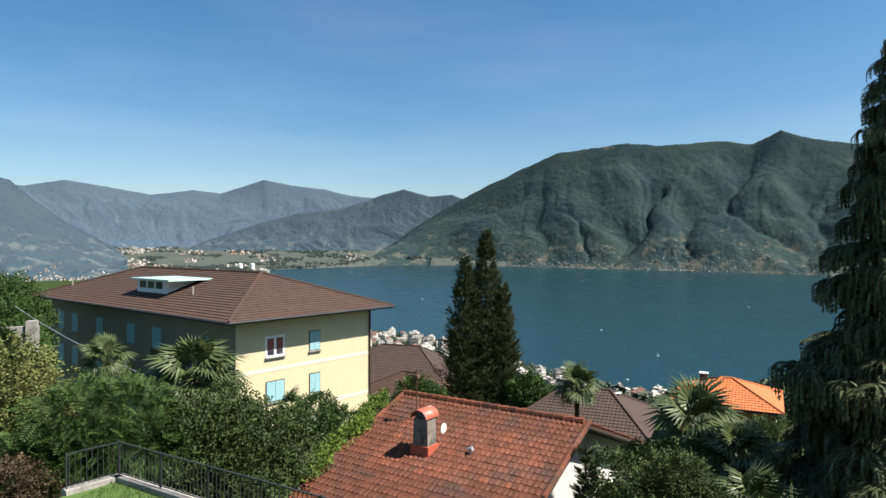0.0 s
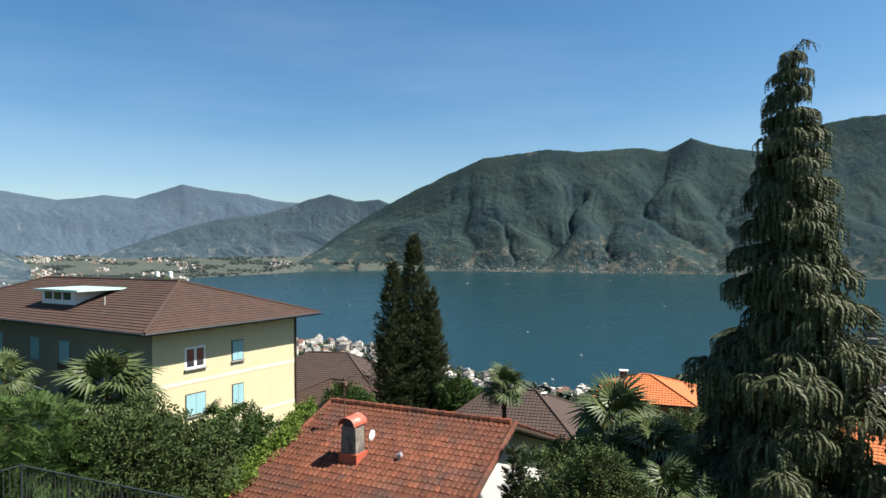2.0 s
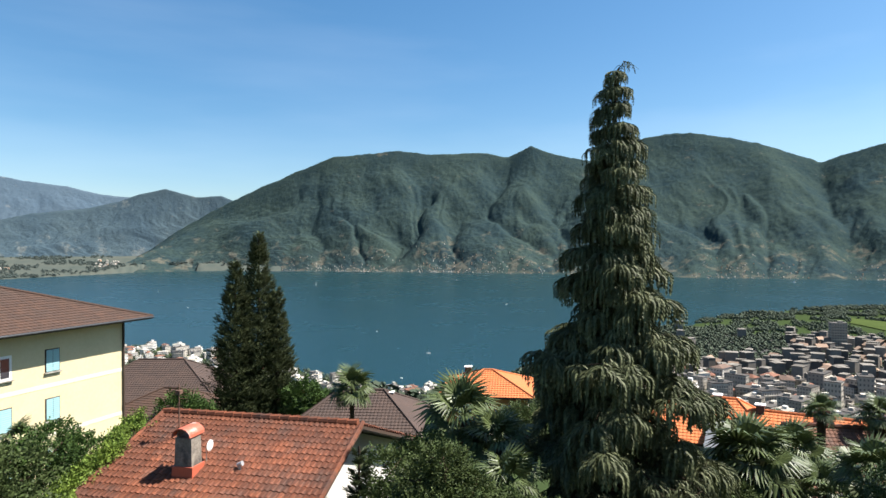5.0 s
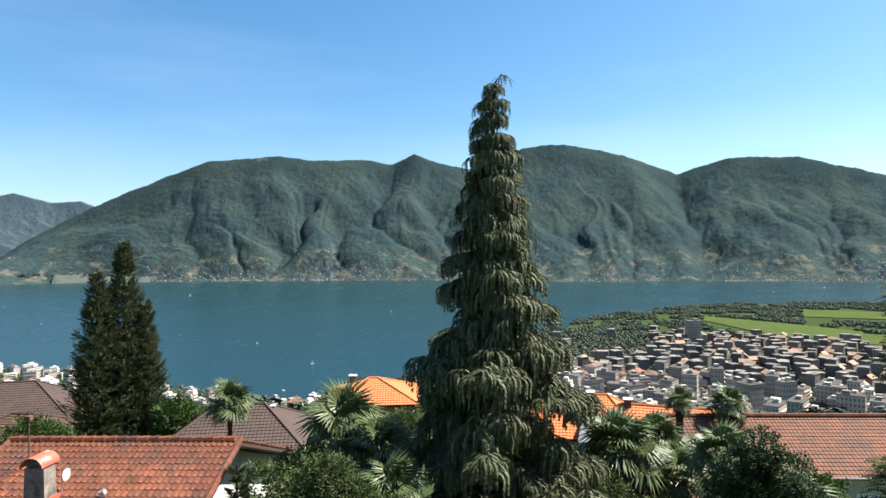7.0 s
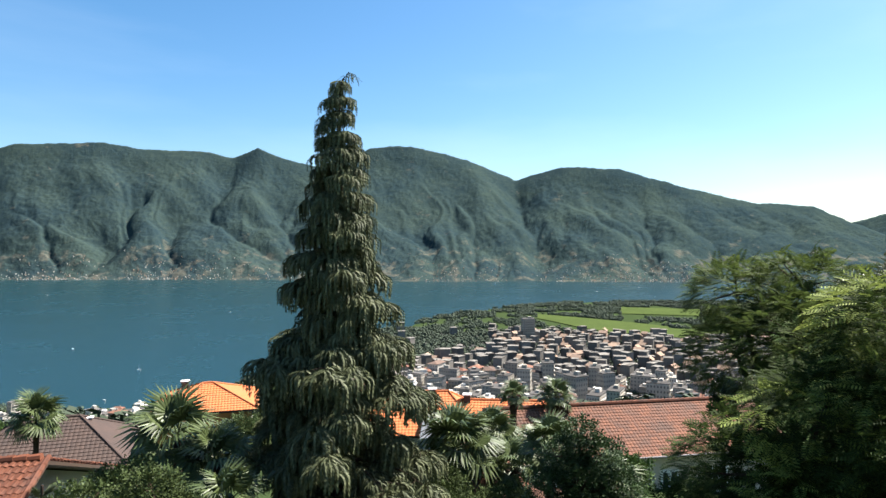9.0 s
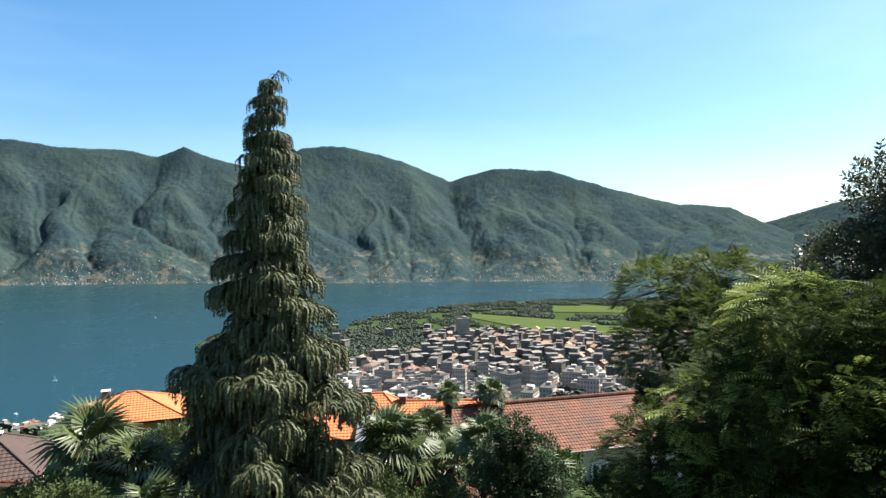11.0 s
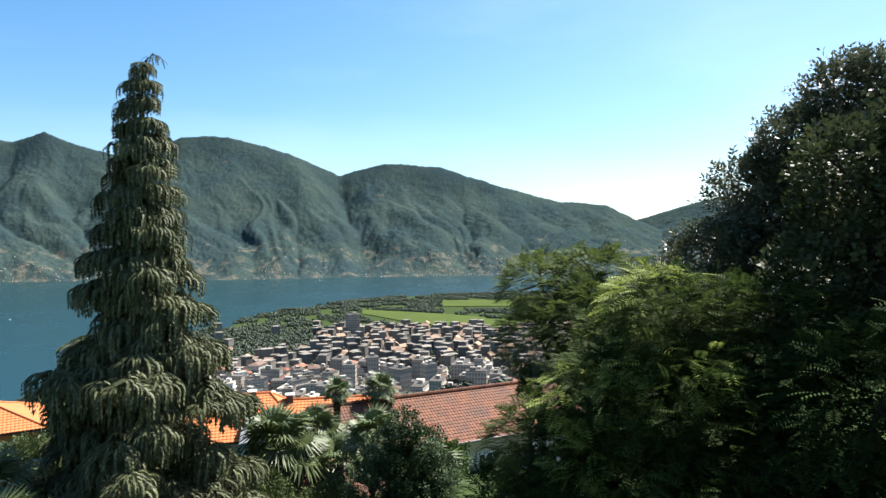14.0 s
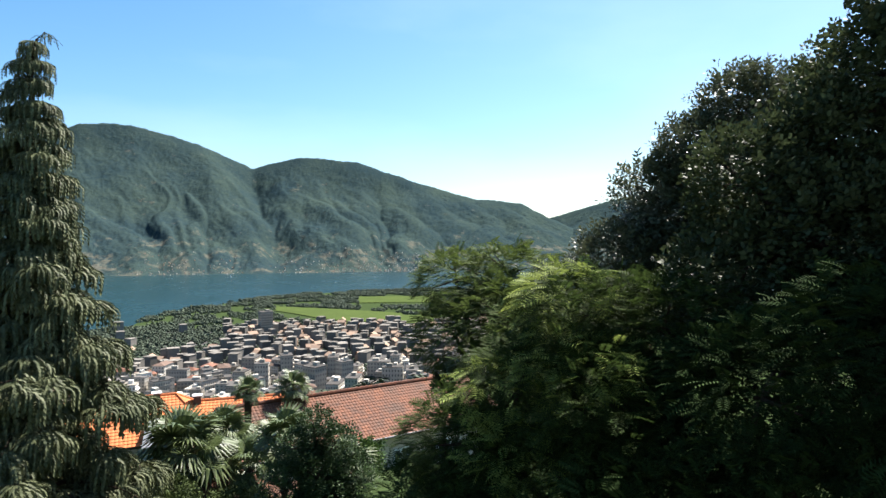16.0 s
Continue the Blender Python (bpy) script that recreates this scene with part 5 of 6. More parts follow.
planted("tree", "dense dark evergreen tree against the sky", 18.6, 0.6,
        [(17.9, 1.9, -0.6, 1.4, 1.4, 1.1), (18.2, 0.8, 1.1, 1.4, 1.3, 1.1), (18.4, -0.1, 2.4, 1.3, 1.2, 1.0), (18.3, -1.0, 3.6, 1.0, 1.0, 0.8), (18.5, -1.9, 3.0, 1.6, 1.6, 1.4), (18.6, -0.6, 1.2, 1.9, 1.9, 1.6),
         (18.8, -2.2, 0.8, 2.0, 2.0, 1.6), (18.8, 0.6, -1.0, 2.0, 1.8, 1.5), (18.4, 3.4, -1.4, 1.2, 1.2, 0.9), (18.6, -2.5, -1.2, 2.2, 2.2, 1.6)], 15000, TWIG_LONG, 0.85, "leaf_dark", category="tree", trunk=0.28)
planted("tree", "tall dark tree with feathery shaded foliage", 13.2, -3.2,
        [(14.3, -3.1, 3.2, 1.1, 1.1, 1.0), (14.0, -4.2, 4.6, 1.4, 1.4, 1.2), (13.4, -2.4, 1.5, 1.2, 1.2, 1.1), (13.6, -3.6, 2.4, 1.8, 1.8, 1.6), (12.6, -1.8, 0.1, 1.4, 1.4, 1.2), (12.8, -3.6, 0.0, 1.9, 1.9, 1.7),
         (13.8, -5.4, 3.0, 2.2, 2.2, 2.0), (13.4, -6.0, 0.0, 2.4, 2.4, 2.0), (13.8, -5.0, 6.4, 1.8, 1.8, 1.6), (13.0, -0.9, 1.0, 1.2, 1.1, 1.3), (12.8, -0.6, -0.9, 1.4, 1.2, 1.2), (13.4, -2.1, 1.9, 0.9, 0.9, 1.0),
         (12.6, -2.6, -2.4, 1.8, 1.8, 1.6), (14.4, -6.5, 5.0, 2.2, 2.2, 2.4), (12.4, -6.0, -3.0, 2.4, 2.4, 2.2)], 24000, TWIG_SMALL, 1.3, "leaf_tall", category="tree", flat=0.1, trunk=0.3)
# the shade under the canopy is partly put into this tree's leaf colour
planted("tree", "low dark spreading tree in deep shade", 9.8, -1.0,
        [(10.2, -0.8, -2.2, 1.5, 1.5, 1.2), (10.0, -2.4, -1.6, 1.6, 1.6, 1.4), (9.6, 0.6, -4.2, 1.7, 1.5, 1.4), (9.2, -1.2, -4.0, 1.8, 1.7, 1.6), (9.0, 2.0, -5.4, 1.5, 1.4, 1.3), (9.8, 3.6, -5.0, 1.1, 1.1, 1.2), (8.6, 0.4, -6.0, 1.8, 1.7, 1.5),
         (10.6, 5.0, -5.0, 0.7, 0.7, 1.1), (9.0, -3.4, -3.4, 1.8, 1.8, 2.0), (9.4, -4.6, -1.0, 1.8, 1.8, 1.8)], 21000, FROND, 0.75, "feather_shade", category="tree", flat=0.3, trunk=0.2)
spire("conifer", "thin dark juniper beside the spreading tree", 12.3, 4.9, 106.0, H - 2.5, 0.95, 5000, "needle_dark", 0.45)


# ---- small things by the yellow house ----
cable = thing("cable", "pale overhead cable to the yellow house", "cable", pose(-20.0, 33.0, H - 4.6))
part("wire", Geo().tube([(-6.5 + 13 * t, 6 - 11.0 * t, 0.9 - 1.9 * t - 0.8 * t * (1 - t)) for t in np.linspace(0, 1, 12)], 0.018, 5), M["metal_light"], cable)
wall_g = Geo().box((0, 0, 0.6), (7.0, 0.35, 3.2))
gw = thing("garden_wall", "grey stone garden wall with square pillars", "wall", pose(-25.5, 33.5, H - 6.6, 0, 0, 20))
part("wall", wall_g, M["concrete"], gw)
for x in (-2.6, -0.6, 1.4, 3.2):
    part("pillar", Geo().box((x, -0.05, 1.3), (0.5, 0.5, 2.4)), M["concrete"], gw)


# ---- the house behind the lens: a plain wall and the balcony it stands on ----
host = thing("balcony_house", "plain rendered house with a narrow balcony", "house", pose(-1.3, -1.9, 107.6, 0, 0, -34))
part("wall", Geo().box((0, -4.6, 5.5), (12, 7.0, 11.0)), M["plaster_white"], host)
part("balcony", Geo().box((0, 0.35, 5.6), (5.0, 2.9, 0.2)), M["concrete"], host)


# ---- houses down the slope ----
def rust_house():
    ex = Vector((0.83, -0.558, 0))
    rot = math.degrees(math.atan2(ex.y, ex.x))
    m = pose(27.1, 24.1, H - 8.95, 0, 0, rot)
    L, S, k = 17.0, 4.1, 0.46
    house = thing("gabled_house", "plastered house with weathered rust-coloured tile roof", "house", m)
    g = Geo()
    roof_plane(g, (0, -S, -k * S), (L, -S, -k * S), (0, 0, 0), (L, 0, 0), 17, 0.025)
    roof_plane(g, (L, S, -k * S), (0, S, -k * S), (L, 0, 0), (0, 0, 0), 17, 0.025)
    part("roof", g, M["tile_rust"], house, uv=True)
    knob = Geo().tube([(-0.17, 0, 0.03), (0.19, 0, 0.05)], [0.1, 0.125], 7).mesh("ridge_tile", M["tile_red"])
    for i in range(int(L / 0.34)):
        part("ridge_tile", knob, None, house).location = (0.17 + i * 0.34, 0, 0.02)
    g = Geo()
    s1, low = S - 0.5, -7.5
    prof = [(-s1, low), (s1, low), (s1, -0.2 - k * s1), (0, -0.2), (-s1, -0.2 - k * s1)]
    for x in (0.4, L - 0.4):
        g.face([(x, y, z) for y, z in prof])
    for i in (0, 1, 4):
        (y0, z0), (y1, z1) = prof[i], prof[(i + 1) % 5]
        g.face([(0.4, y0, z0), (L - 0.4, y0, z0), (L - 0.4, y1, z1), (0.4, y1, z1)])
    part("wall", g, M["plaster_tan"], house)
    for s in (-1, 1):
        g = Geo()
        a, b = Vector((0, 0, -0.02)), Vector((0, s * S, -k * S - 0.02))
        g.face([a, b, b + Vector((0, 0, -0.22)), a + Vector((0, 0, -0.22))])
        g.face([a + Vector((-0.05, 0, 0.04)), b + Vector((-0.05, 0, 0.04)), b + Vector((-0.05, 0, -0.2)), a + Vector((-0.05, 0, -0.2))])
        g.face([a + Vector((-0.05, 0, 0.04)), b + Vector((-0.05, 0, 0.04)), b + Vector((0.1, 0, 0.04)), a + Vector((0.1, 0, 0.04))])
        part("verge_board", g, M["wood_dark"], house, "dark verge board")
    part("gutter", Geo().tube([(0, -S - 0.06, -k * S), (L, -S - 0.06, -k * S)], 0.06, 7), M["metal_grey"], house)
    fm = pose(L / 2, -s1, 0) @ pose(0, 0, 0, 0, 0, 180) @ Matrix.Scale(-1, 4, (1, 0, 0))
    for x in (-5, -2, 1, 4):
        window(house, fm, x, -k * S - 1.6, 1.0, 1.3)
    c = part("chimney", Geo().box((2.2, 1.2, 0.3), (0.6, 0.6, 1.6)), M["brick"], house)
    part("chimney_cap", Geo().box((2.2, 1.2, 1.15), (0.8, 0.8, 0.1)), M["tile_red"], c)
    return house


M["brick"] = surface("chimney_brick", (0.3, 0.13, 0.09), (0.2, 0.1, 0.07), 0.9, 6.0, 0.3)
rust_house()


def chimney_on(house, x, y, z, s=0.6):
    c = part("chimney", Geo().box((x, y, z - 0.25), (s, s, 1.1)), M["wood_dark"], house)
    part("chimney_cap", Geo().box((x, y, z + 0.36), (s + 0.16, s + 0.16, 0.07)), M["white"], c)


o = tent_house("orange_house", "ochre house with bright orange hipped roof", pose(24.7, 54.7, H - 20.5, 0, 0, -27.6), 7.4, 7.4, 7.4, 1.6, 0.6, "plaster_orange", "tile_orange", True, 0.8)
chimney_on(o, -2.0, 1.2, 8.7)
for i in range(2):
    b = part("balcony", Geo().box((1.4, -4.8, 4.3 - i * 2.8), (5.4, 1.5, 0.2)), M["concrete"], o)
    for k in range(32):
        part("baluster", Geo().box((-1.2 + k * 0.17, -5.45, 4.85 - i * 2.8), (0.05, 0.05, 1.0)), M["wood_dark"], b)
    part("hand_rail", Geo().box((1.4, -5.45, 5.38 - i * 2.8), (5.4, 0.08, 0.07)), M["wood_dark"], b)
o = tent_house("brown_roofed_house", "house with grey-brown hipped tile roof", pose(11.2, 49.0, H - 19.9, 0, 0, -24), 8.8, 7.6, 6.6, 2.2, 0.7, "plaster_tan", "tile_grey", True, 3.5)
chimney_on(o, 2.2, 0.4, 8.2, 0.45)
o = tent_house("brown_roofed_house", "large house with dark brown hipped roof", pose(-5.2, 77, H - 23.0, 0, 0, -20), 15, 10, 7.4, 3.4, 0.8, "plaster_white", "tile_grey", True, 5)
o = tent_house("brown_roofed_house", "low house with brown roof behind the yellow house", pose(-3.2, 62, H - 19.0, 0, 0, -35), 8, 7, 4.6, 1.9, 0.7, "plaster_tan", "tile_brown", True, 2)
c1, c2, c3 = polar(41.2, 50), polar(50.0, 48), polar(45.6, 46)
o = tent_house("orange_roofed_house", "white house with flat-pitched orange tile roof", pose(c1.x, c1.y, H - 19.2, 0, 0, -43), 10.5, 8.5, 6.2, 2.1, 0.6, "plaster_white", "tile_orange", True, 7)
chimney_on(o, 2.2, -0.6, 8.3, 0.5)
o = tent_house("orange_roofed_house", "white house with flat-pitched orange tile roof", pose(c2.x, c2.y, H - 19.2, 0, 0, -50), 9.5, 8.5, 6.2, 1.9, 0.6, "plaster_white", "tile_orange", True, 6)
chimney_on(o, -2.6, -0.2, 8.2, 0.5)
o = thing("metal_roofed_house", "narrow house with flat grey metal roof", "house", pose(c3.x, c3.y, H - 19.9, 0, 0, -46))
part("wall", Geo().box((0, 0, 3.6), (3.6, 5.0, 7.2)), M["plaster_tan"], o)
g = Geo()
g.box((0, 0.3, 7.75), (4.4, 6.2, 0.14), pose(0, 0, 0, 6, 0, 0))
part("roof", g, M["sheet"], o)
part("roof_edge", Geo().box((0, -2.9, 7.25), (4.5, 0.1, 0.5)), M["white"], o)
c4, c5 = polar(50.2, 26.5), polar(43.6, 27.5)
tent_house("garden_house", "small house with reddish tile roof among palms", pose(c4.x, c4.y, H - 13.2, 0, 0, -70), 3.6, 3.0, 2.9, 1.2, 0.35, "plaster_tan", "tile_rust", True, 1.2)
tent_house("garden_house", "small white house behind the palms", pose(c5.x, c5.y, H - 12.6, 0, 0, -40), 3.2, 3.0, 3.2, 0.7, 0.2, "plaster_white", "tile_grey", False, 1.0)


# ---- town on the flats ----
def town_house(w, d, floors, wall, roof, pitched):
    ob = thing("town_building", "pale rendered town building with rows of windows", "building", None, "buildings of the town")
    h = floors * 2.9 + 0.8
    part("wall", Geo().box((0, 0, h / 2 - 1), (w, d, h + 2)), M[wall], ob)
    if pitched:
        g = Geo()
        W, D, R, rise = w / 2 + 0.6, d / 2 + 0.6, max(w - d, 0) / 2 + 1, d * 0.2
        a, b, c, e, l, r = (-W, -D, h), (W, -D, h), (W, D, h), (-W, D, h), (-R, 0, h + rise), (R, 0, h + rise)
        for q in ((a, b, r, l), (b, c, r), (c, e, l, r), (e, a, l), (a, e, c, b)):
            g.face(q)
        part("roof", g, M[roof], ob)
        part("chimney", Geo().box((R * 0.6, 1.0, h + rise), (0.9, 0.9, 1.6)), M["town_white"], ob)
    else:
        g = Geo().box((0, 0, h + 0.15), (w + 0.5, d + 0.5, 0.35))
        part("roof", g, M[roof], ob)
        part("roof_hut", Geo().box((w * 0.15, 0, h + 1.2), (w * 0.28, d * 0.35, 2.2)), M[wall], ob)
    g = Geo()
    for f, (sx, span, deep) in product(range(floors), ((0, w, d), (1, d, w))):
        n = max(2, round(span / 2.6))
        z = 1.8 + f * 2.9
        for k, side in product(range(n), (-1, 1)):
            c, out = (k + 0.5) * span / n - span / 2, side * (deep / 2 + 0.05)
            corners = ((c - 0.6, z - 0.6), (c + 0.6, z - 0.6), (c + 0.6, z + 0.7), (c - 0.6, z + 0.7))
            g.face([(out, u, v) if sx else (u, out, v) for u, v in corners])
    tagged(part("window_panes", g, M["town_glass"], ob), kind="stuff")
    if not pitched and w > 13:
        for f in range(1, floors):
            part("balcony", Geo().box((0, -d / 2 - 0.6, 0.7 + f * 2.9), (w * 0.8, 1.2, 0.9)), M[wall], ob)
    return ob


KINDS = [town_house(*a) for a in ((14, 11, 4, "town_white", "town_flat", False), (18, 11, 5, "town_grey", "town_flat", False), (12, 10, 3, "town_pink", "town_red", True),
                                  (11, 9, 2, "town_white", "town_red", True), (16, 12, 5, "town_pink", "town_flat", False), (13, 13, 6, "town_grey", "town_flat", False),
                                  (20, 12, 3, "town_white", "town_flat", False), (12, 11, 3, "town_grey", "town_red", True), (17, 10, 4, "town_white", "town_brown", True),
                                  (10, 9, 2, "town_grey", "town_flat", False), (15, 10, 3, "town_bright", "town_grey", False), (11, 9, 2, "town_bright", "town_red", True))]
tower = town_house(15, 11, 10, "town_grey", "town_flat", False)
tagged(tower, "tall slab tower block rising from the town", "building")
p = polar(52.4, 800)
tower.matrix_basis = pose(p.x, p.y, 3.5, 0, 0, -35)
rt = random.Random(11)
placed = 0


def in_fields(az, r):
    return (53.2 < az < 64.5 and np.interp(az, (53.2, 57, 60, 64.5), (1085, 960, 905, 905)) < r < np.interp(az, (53.2, 64.5), (1160, 1010))) or \
        (60.5 < az < 67 and 1200 < r < 1345) or (64.5 < az < 70 and 880 < r < 985)


def in_woods(az, r):
    return (az < 49 and r > 620 + (az - 38) * 7) or r > 890


def settle(x, y, az, r, scale, kinds):
    m = pose(x, y, max(land_at(az, r), 2.5), 0, 0, rt.choice((20, 20, 110, -60, 45, -15, 75)) + rt.uniform(-9, 9))
    return copy_thing(kinds, m @ Matrix.Diagonal((scale * rt.uniform(0.7, 1.5), scale * rt.uniform(0.7, 1.25), scale * rt.choice((0.8, 1.0, 1.1, 1.3, 1.6)), 1)))


spots = []
step = 17.5
for i, j in product(range(-8, 60), range(8, 60)):
    x, y = (i + rt.uniform(-0.36, 0.36)) * step, (j + rt.uniform(-0.36, 0.36)) * step
    az, r = math.degrees(math.atan2(x, y)), math.hypot(x, y)
    if r > table(NEAR, az) - 22 or in_fields(az, r) or in_fields(az, r + 30):
        continue
    main = 32 < az < 72 and 415 < r < 905 and (not in_woods(az, r) or rt.random() < 0.06)
    if main:
        spots.append((x, y, az, r))
rt.shuffle(spots)
shore = []
for i, j in product(range(-8, 16), range(24, 54)):
    x, y = (i + rt.uniform(-0.25, 0.25)) * 16, (j + rt.uniform(-0.25, 0.25)) * 16
    az, r = math.degrees(math.atan2(x, y)), math.hypot(x, y)
    if -9 < az < 23 and table(NEAR, az) - 230 < r < table(NEAR, az) - 16 and r > 400 and rt.random() < 0.9:
        shore.append((x, y, az, r))
shore.sort(key=lambda p: table(NEAR, p[2]) - p[3])
spots = shore[:125] + sorted(spots, key=lambda s: s[3])
for x, y, az, r in spots[:288]:
    k = KINDS[rt.choice((0, 0, 1, 1, 2, 3, 5, 6, 6, 7, 8, 9, 10, 10))] if az > 25 else KINDS[rt.choice((10, 10, 10, 11, 11, 6, 0, 2))]
    settle(x, y, az, r, 0.76 if az > 25 else 0.6, k)
outer = {0: [], 1: []}
for n, k in enumerate(KINDS):
    x, y, az, r = spots[288 + n]
    k.matrix_basis = pose(x, y, max(land_at(az, r), 2.5), 0, 0, 20)


def blob_template(n=14):
    rows = []
    rr = np.random.default_rng(3)
    for i in range(n):
        z = 1 - 2 * (i + 0.5) / n
        a = i * 2.4
        o = np.array([math.cos(a) * math.sqrt(1 - z * z), math.sin(a) * math.sqrt(1 - z * z), z])
        t = np.cross(o, (0.2, 0.1, 1))
        t /= np.linalg.norm(t)
        b = np.cross(o, t)
        t = t * 0.9 + o * rr.uniform(-0.25, 0.25)
        rows.append((o * rr.uniform(0.75, 1.05) - t * 0.5, t, b, 0.45))
    v, q = leaf_quads(rows)
    return v + np.array([0, 0, 0.8]), q


BLOB = blob_template()


def far_trees(name, label, places, size, material="woods"):
    n = len(places)
    ob = new(name, scatter(name, *BLOB, places, np.c_[unit(n)[:, :2], np.zeros(n)], np.tile((0, 0, 1.0), (n, 1)), np.asarray(size), M[material]))
    return tagged(ob, label, "trees", kind="stuff")


for x, y, az, r in spots[298:]:
    outer[rt.random() < 0.25].append((x, y, max(land_at(az, r), 2.5)))
pts, sz, near_pts, near_sz = [], [], [], []
for _ in range(70000):
    az, r = rt.uniform(-10, 72), math.sqrt(rt.uniform(90 ** 2, 1640 ** 2))
    if r > table(NEAR, az) - 3 or in_fields(az, r) or in_fields(az, r + 35) or in_fields(az, r + 65):
        continue
    town_area = 400 < r < 905 and (not in_woods(az, r) or az < 25)
    if r < 400:
        if rt.random() < 0.22:
            near_pts.append(tuple(polar(az, r, land_at(az, r) - 0.3)))
            near_sz.append(rt.uniform(1.8, 3.4))
        continue
    if town_area and rt.random() > 0.75 or (r > 905 and in_woods(az, r) and hash_noise(np.array([az * 0.9]), np.array([r / 35.0]), 8)[0] < -0.25):
        continue
    p = polar(az, r, max(land_at(az, r), 1.5))
    pts.append(p)
    sz.append(rt.uniform(1.5, 3.4))
    if town_area:
        sz[-1] *= 0.75
far_trees("woodland", "green woods and garden trees down to the lake", [tuple(p) for p in pts], sz)
v, q = [], []
for d, w in zip(unit(70), rng.uniform(0.75, 1.05, 70)):
    t = np.cross(d, unit(1)[0])
    t = t / np.linalg.norm(t) * 0.3
    b = np.cross(d, t) * 0.75 + d * 0.08
    o = d * w * (1, 1, 0.9) + np.array([0, 0, 0.95])
    q.append([len(v) + k for k in range(4)])
    v += [o - t, o + b, o + t, o - b]
n = len(near_pts)
tagged(new("hillside_trees", scatter("hillside_trees", np.array(v), np.array(q), near_pts, np.c_[unit(n)[:, :2], np.zeros(n)], np.tile((0, 0, 1.0), (n, 1)), np.asarray(near_sz), M["woods"])),
       "leafy garden trees on the hillside above the town", "trees", kind="stuff")


def field(name, a0, a1, lo, hi, label):
    az = np.linspace(a0, a1, 24)
    A, U = np.meshgrid(az, np.linspace(0, 1, 5))
    R = lo(A) + (hi(A) - lo(A)) * U
    a = np.radians(A)
    v = np.stack([R * np.sin(a), R * np.cos(a), 5.0 + 0 * R], -1).reshape(-1, 3)
    i = (np.arange(4)[:, None] * 24 + np.arange(23)[None]).ravel()
    return tagged(new(name, numpy_mesh(name, v, np.stack([i, i + 1, i + 25, i + 24], -1), M["field"])), label, "field", kind="structure")


field("field_1", 53.2, 64.5, lambda a: np.interp(a, (53.2, 57, 60, 64.5), (1085, 960, 905, 905)), lambda a: np.interp(a, (53.2, 64.5), (1160, 1010)), "bright green meadow on the delta")
field("field_2", 60.5, 67, lambda a: a * 0 + 1200, lambda a: a * 0 + 1345, "pale meadow between the delta woods")
field("field_3", 64.5, 70, lambda a: a * 0 + 880, lambda a: a * 0 + 985, "bright green pitch beside the town")


# ---- far shores ----
def box_template(w=1.0, d=0.8, h=0.7, rise=0.3):
    g = Geo().box((0, 0, h / 2 - 0.3), (w, d, h + 0.6))
    for q in (((-0.55 * w, -0.55 * d, h), (0.55 * w, -0.55 * d, h), (0.55 * w, 0, h + rise), (-0.55 * w, 0, h + rise)), ((-0.55 * w, 0.55 * d, h), (0.55 * w, 0.55 * d, h), (0.55 * w, 0, h + rise), (-0.55 * w, 0, h + rise))):
        g.face(q)
    return np.array(g.v), np.array(g.f)


COTTAGE = box_template()


BLOCK = box_template(0.9, 0.75, 1.1, 0.02)


def hamlets(name, label, places, sizes, material, template=COTTAGE):
    n = len(places)
    ob = new(name, scatter(name, *template, places, np.c_[unit(n)[:, :2], np.zeros(n)], np.tile((0, 0, 1.0), (n, 1)), np.asarray(sizes), M[material]))
    return tagged(ob, label, "houses", kind="stuff")


def on_range(name, az, u):
    azs, us, R, Z = RANGES[name]
    i, j = int(np.argmin(abs(azs - az))), int(np.argmin(abs(us - u)))
    return polar(azs[i] + rt.uniform(-0.05, 0.05), R[j, i], Z[j, i])


hamlets("outer_town", "pale blocks at the far edge of the town", outer[0], [rt.uniform(8, 12) for _ in outer[0]], "town_outer", BLOCK)
hamlets("outer_town_rosy", "rosy houses at the far edge of the town", outer[1], [rt.uniform(8, 11) for _ in outer[1]], "town_pink")
P, S = {0: [], 1: []}, {0: [], 1: []}
for _ in range(3600):
    az = rt.uniform(4, 78)
    dense = hash_noise(np.array([az * 0.35]), np.array([0.5]), 77)[0]
    if rt.random() > 0.4 + 0.6 * dense:
        continue
    u = 0.006 + abs(rt.gauss(0, 0.05)) + (0.16 * rt.random() if rt.random() < 0.4 else 0)
    k = rt.random() < 0.4
    P[k].append(tuple(on_range("mountain_opposite", az, u)))
    S[k].append(rt.uniform(2.4, 4.2))
for _ in range(130):
    k = rt.random() < 0.35
    P[k].append(tuple(on_range("mountain_hill", rt.uniform(-36, -28), 0.02 + abs(rt.gauss(0, 0.1)))))
    S[k].append(rt.uniform(3.5, 5.5))
for _ in range(3200):
    az, r = rt.uniform(-36, -7), rt.uniform(2500, 4500)
    if r < (table(FAR, az) if az > -15.5 else 0) + 150 or hash_noise(np.array([az * 0.5]), np.array([r / 260]), 9)[0] < 0.05 + 0.012 * (az + 24):
        continue
    k = rt.random() < 0.25
    P[k].append(tuple(polar(az, r, float(plain_z(np.array([az]), np.array([r]))[0]) - 1)))
    S[k].append(rt.uniform(5, 13))
hamlets("hamlets_white", "small pale houses along the far shores", P[0], S[0], "town_white")
hamlets("hamlets_rosy", "small rosy-roofed houses along the far shores", P[1], S[1], "town_pink")
pts, sz = [], []
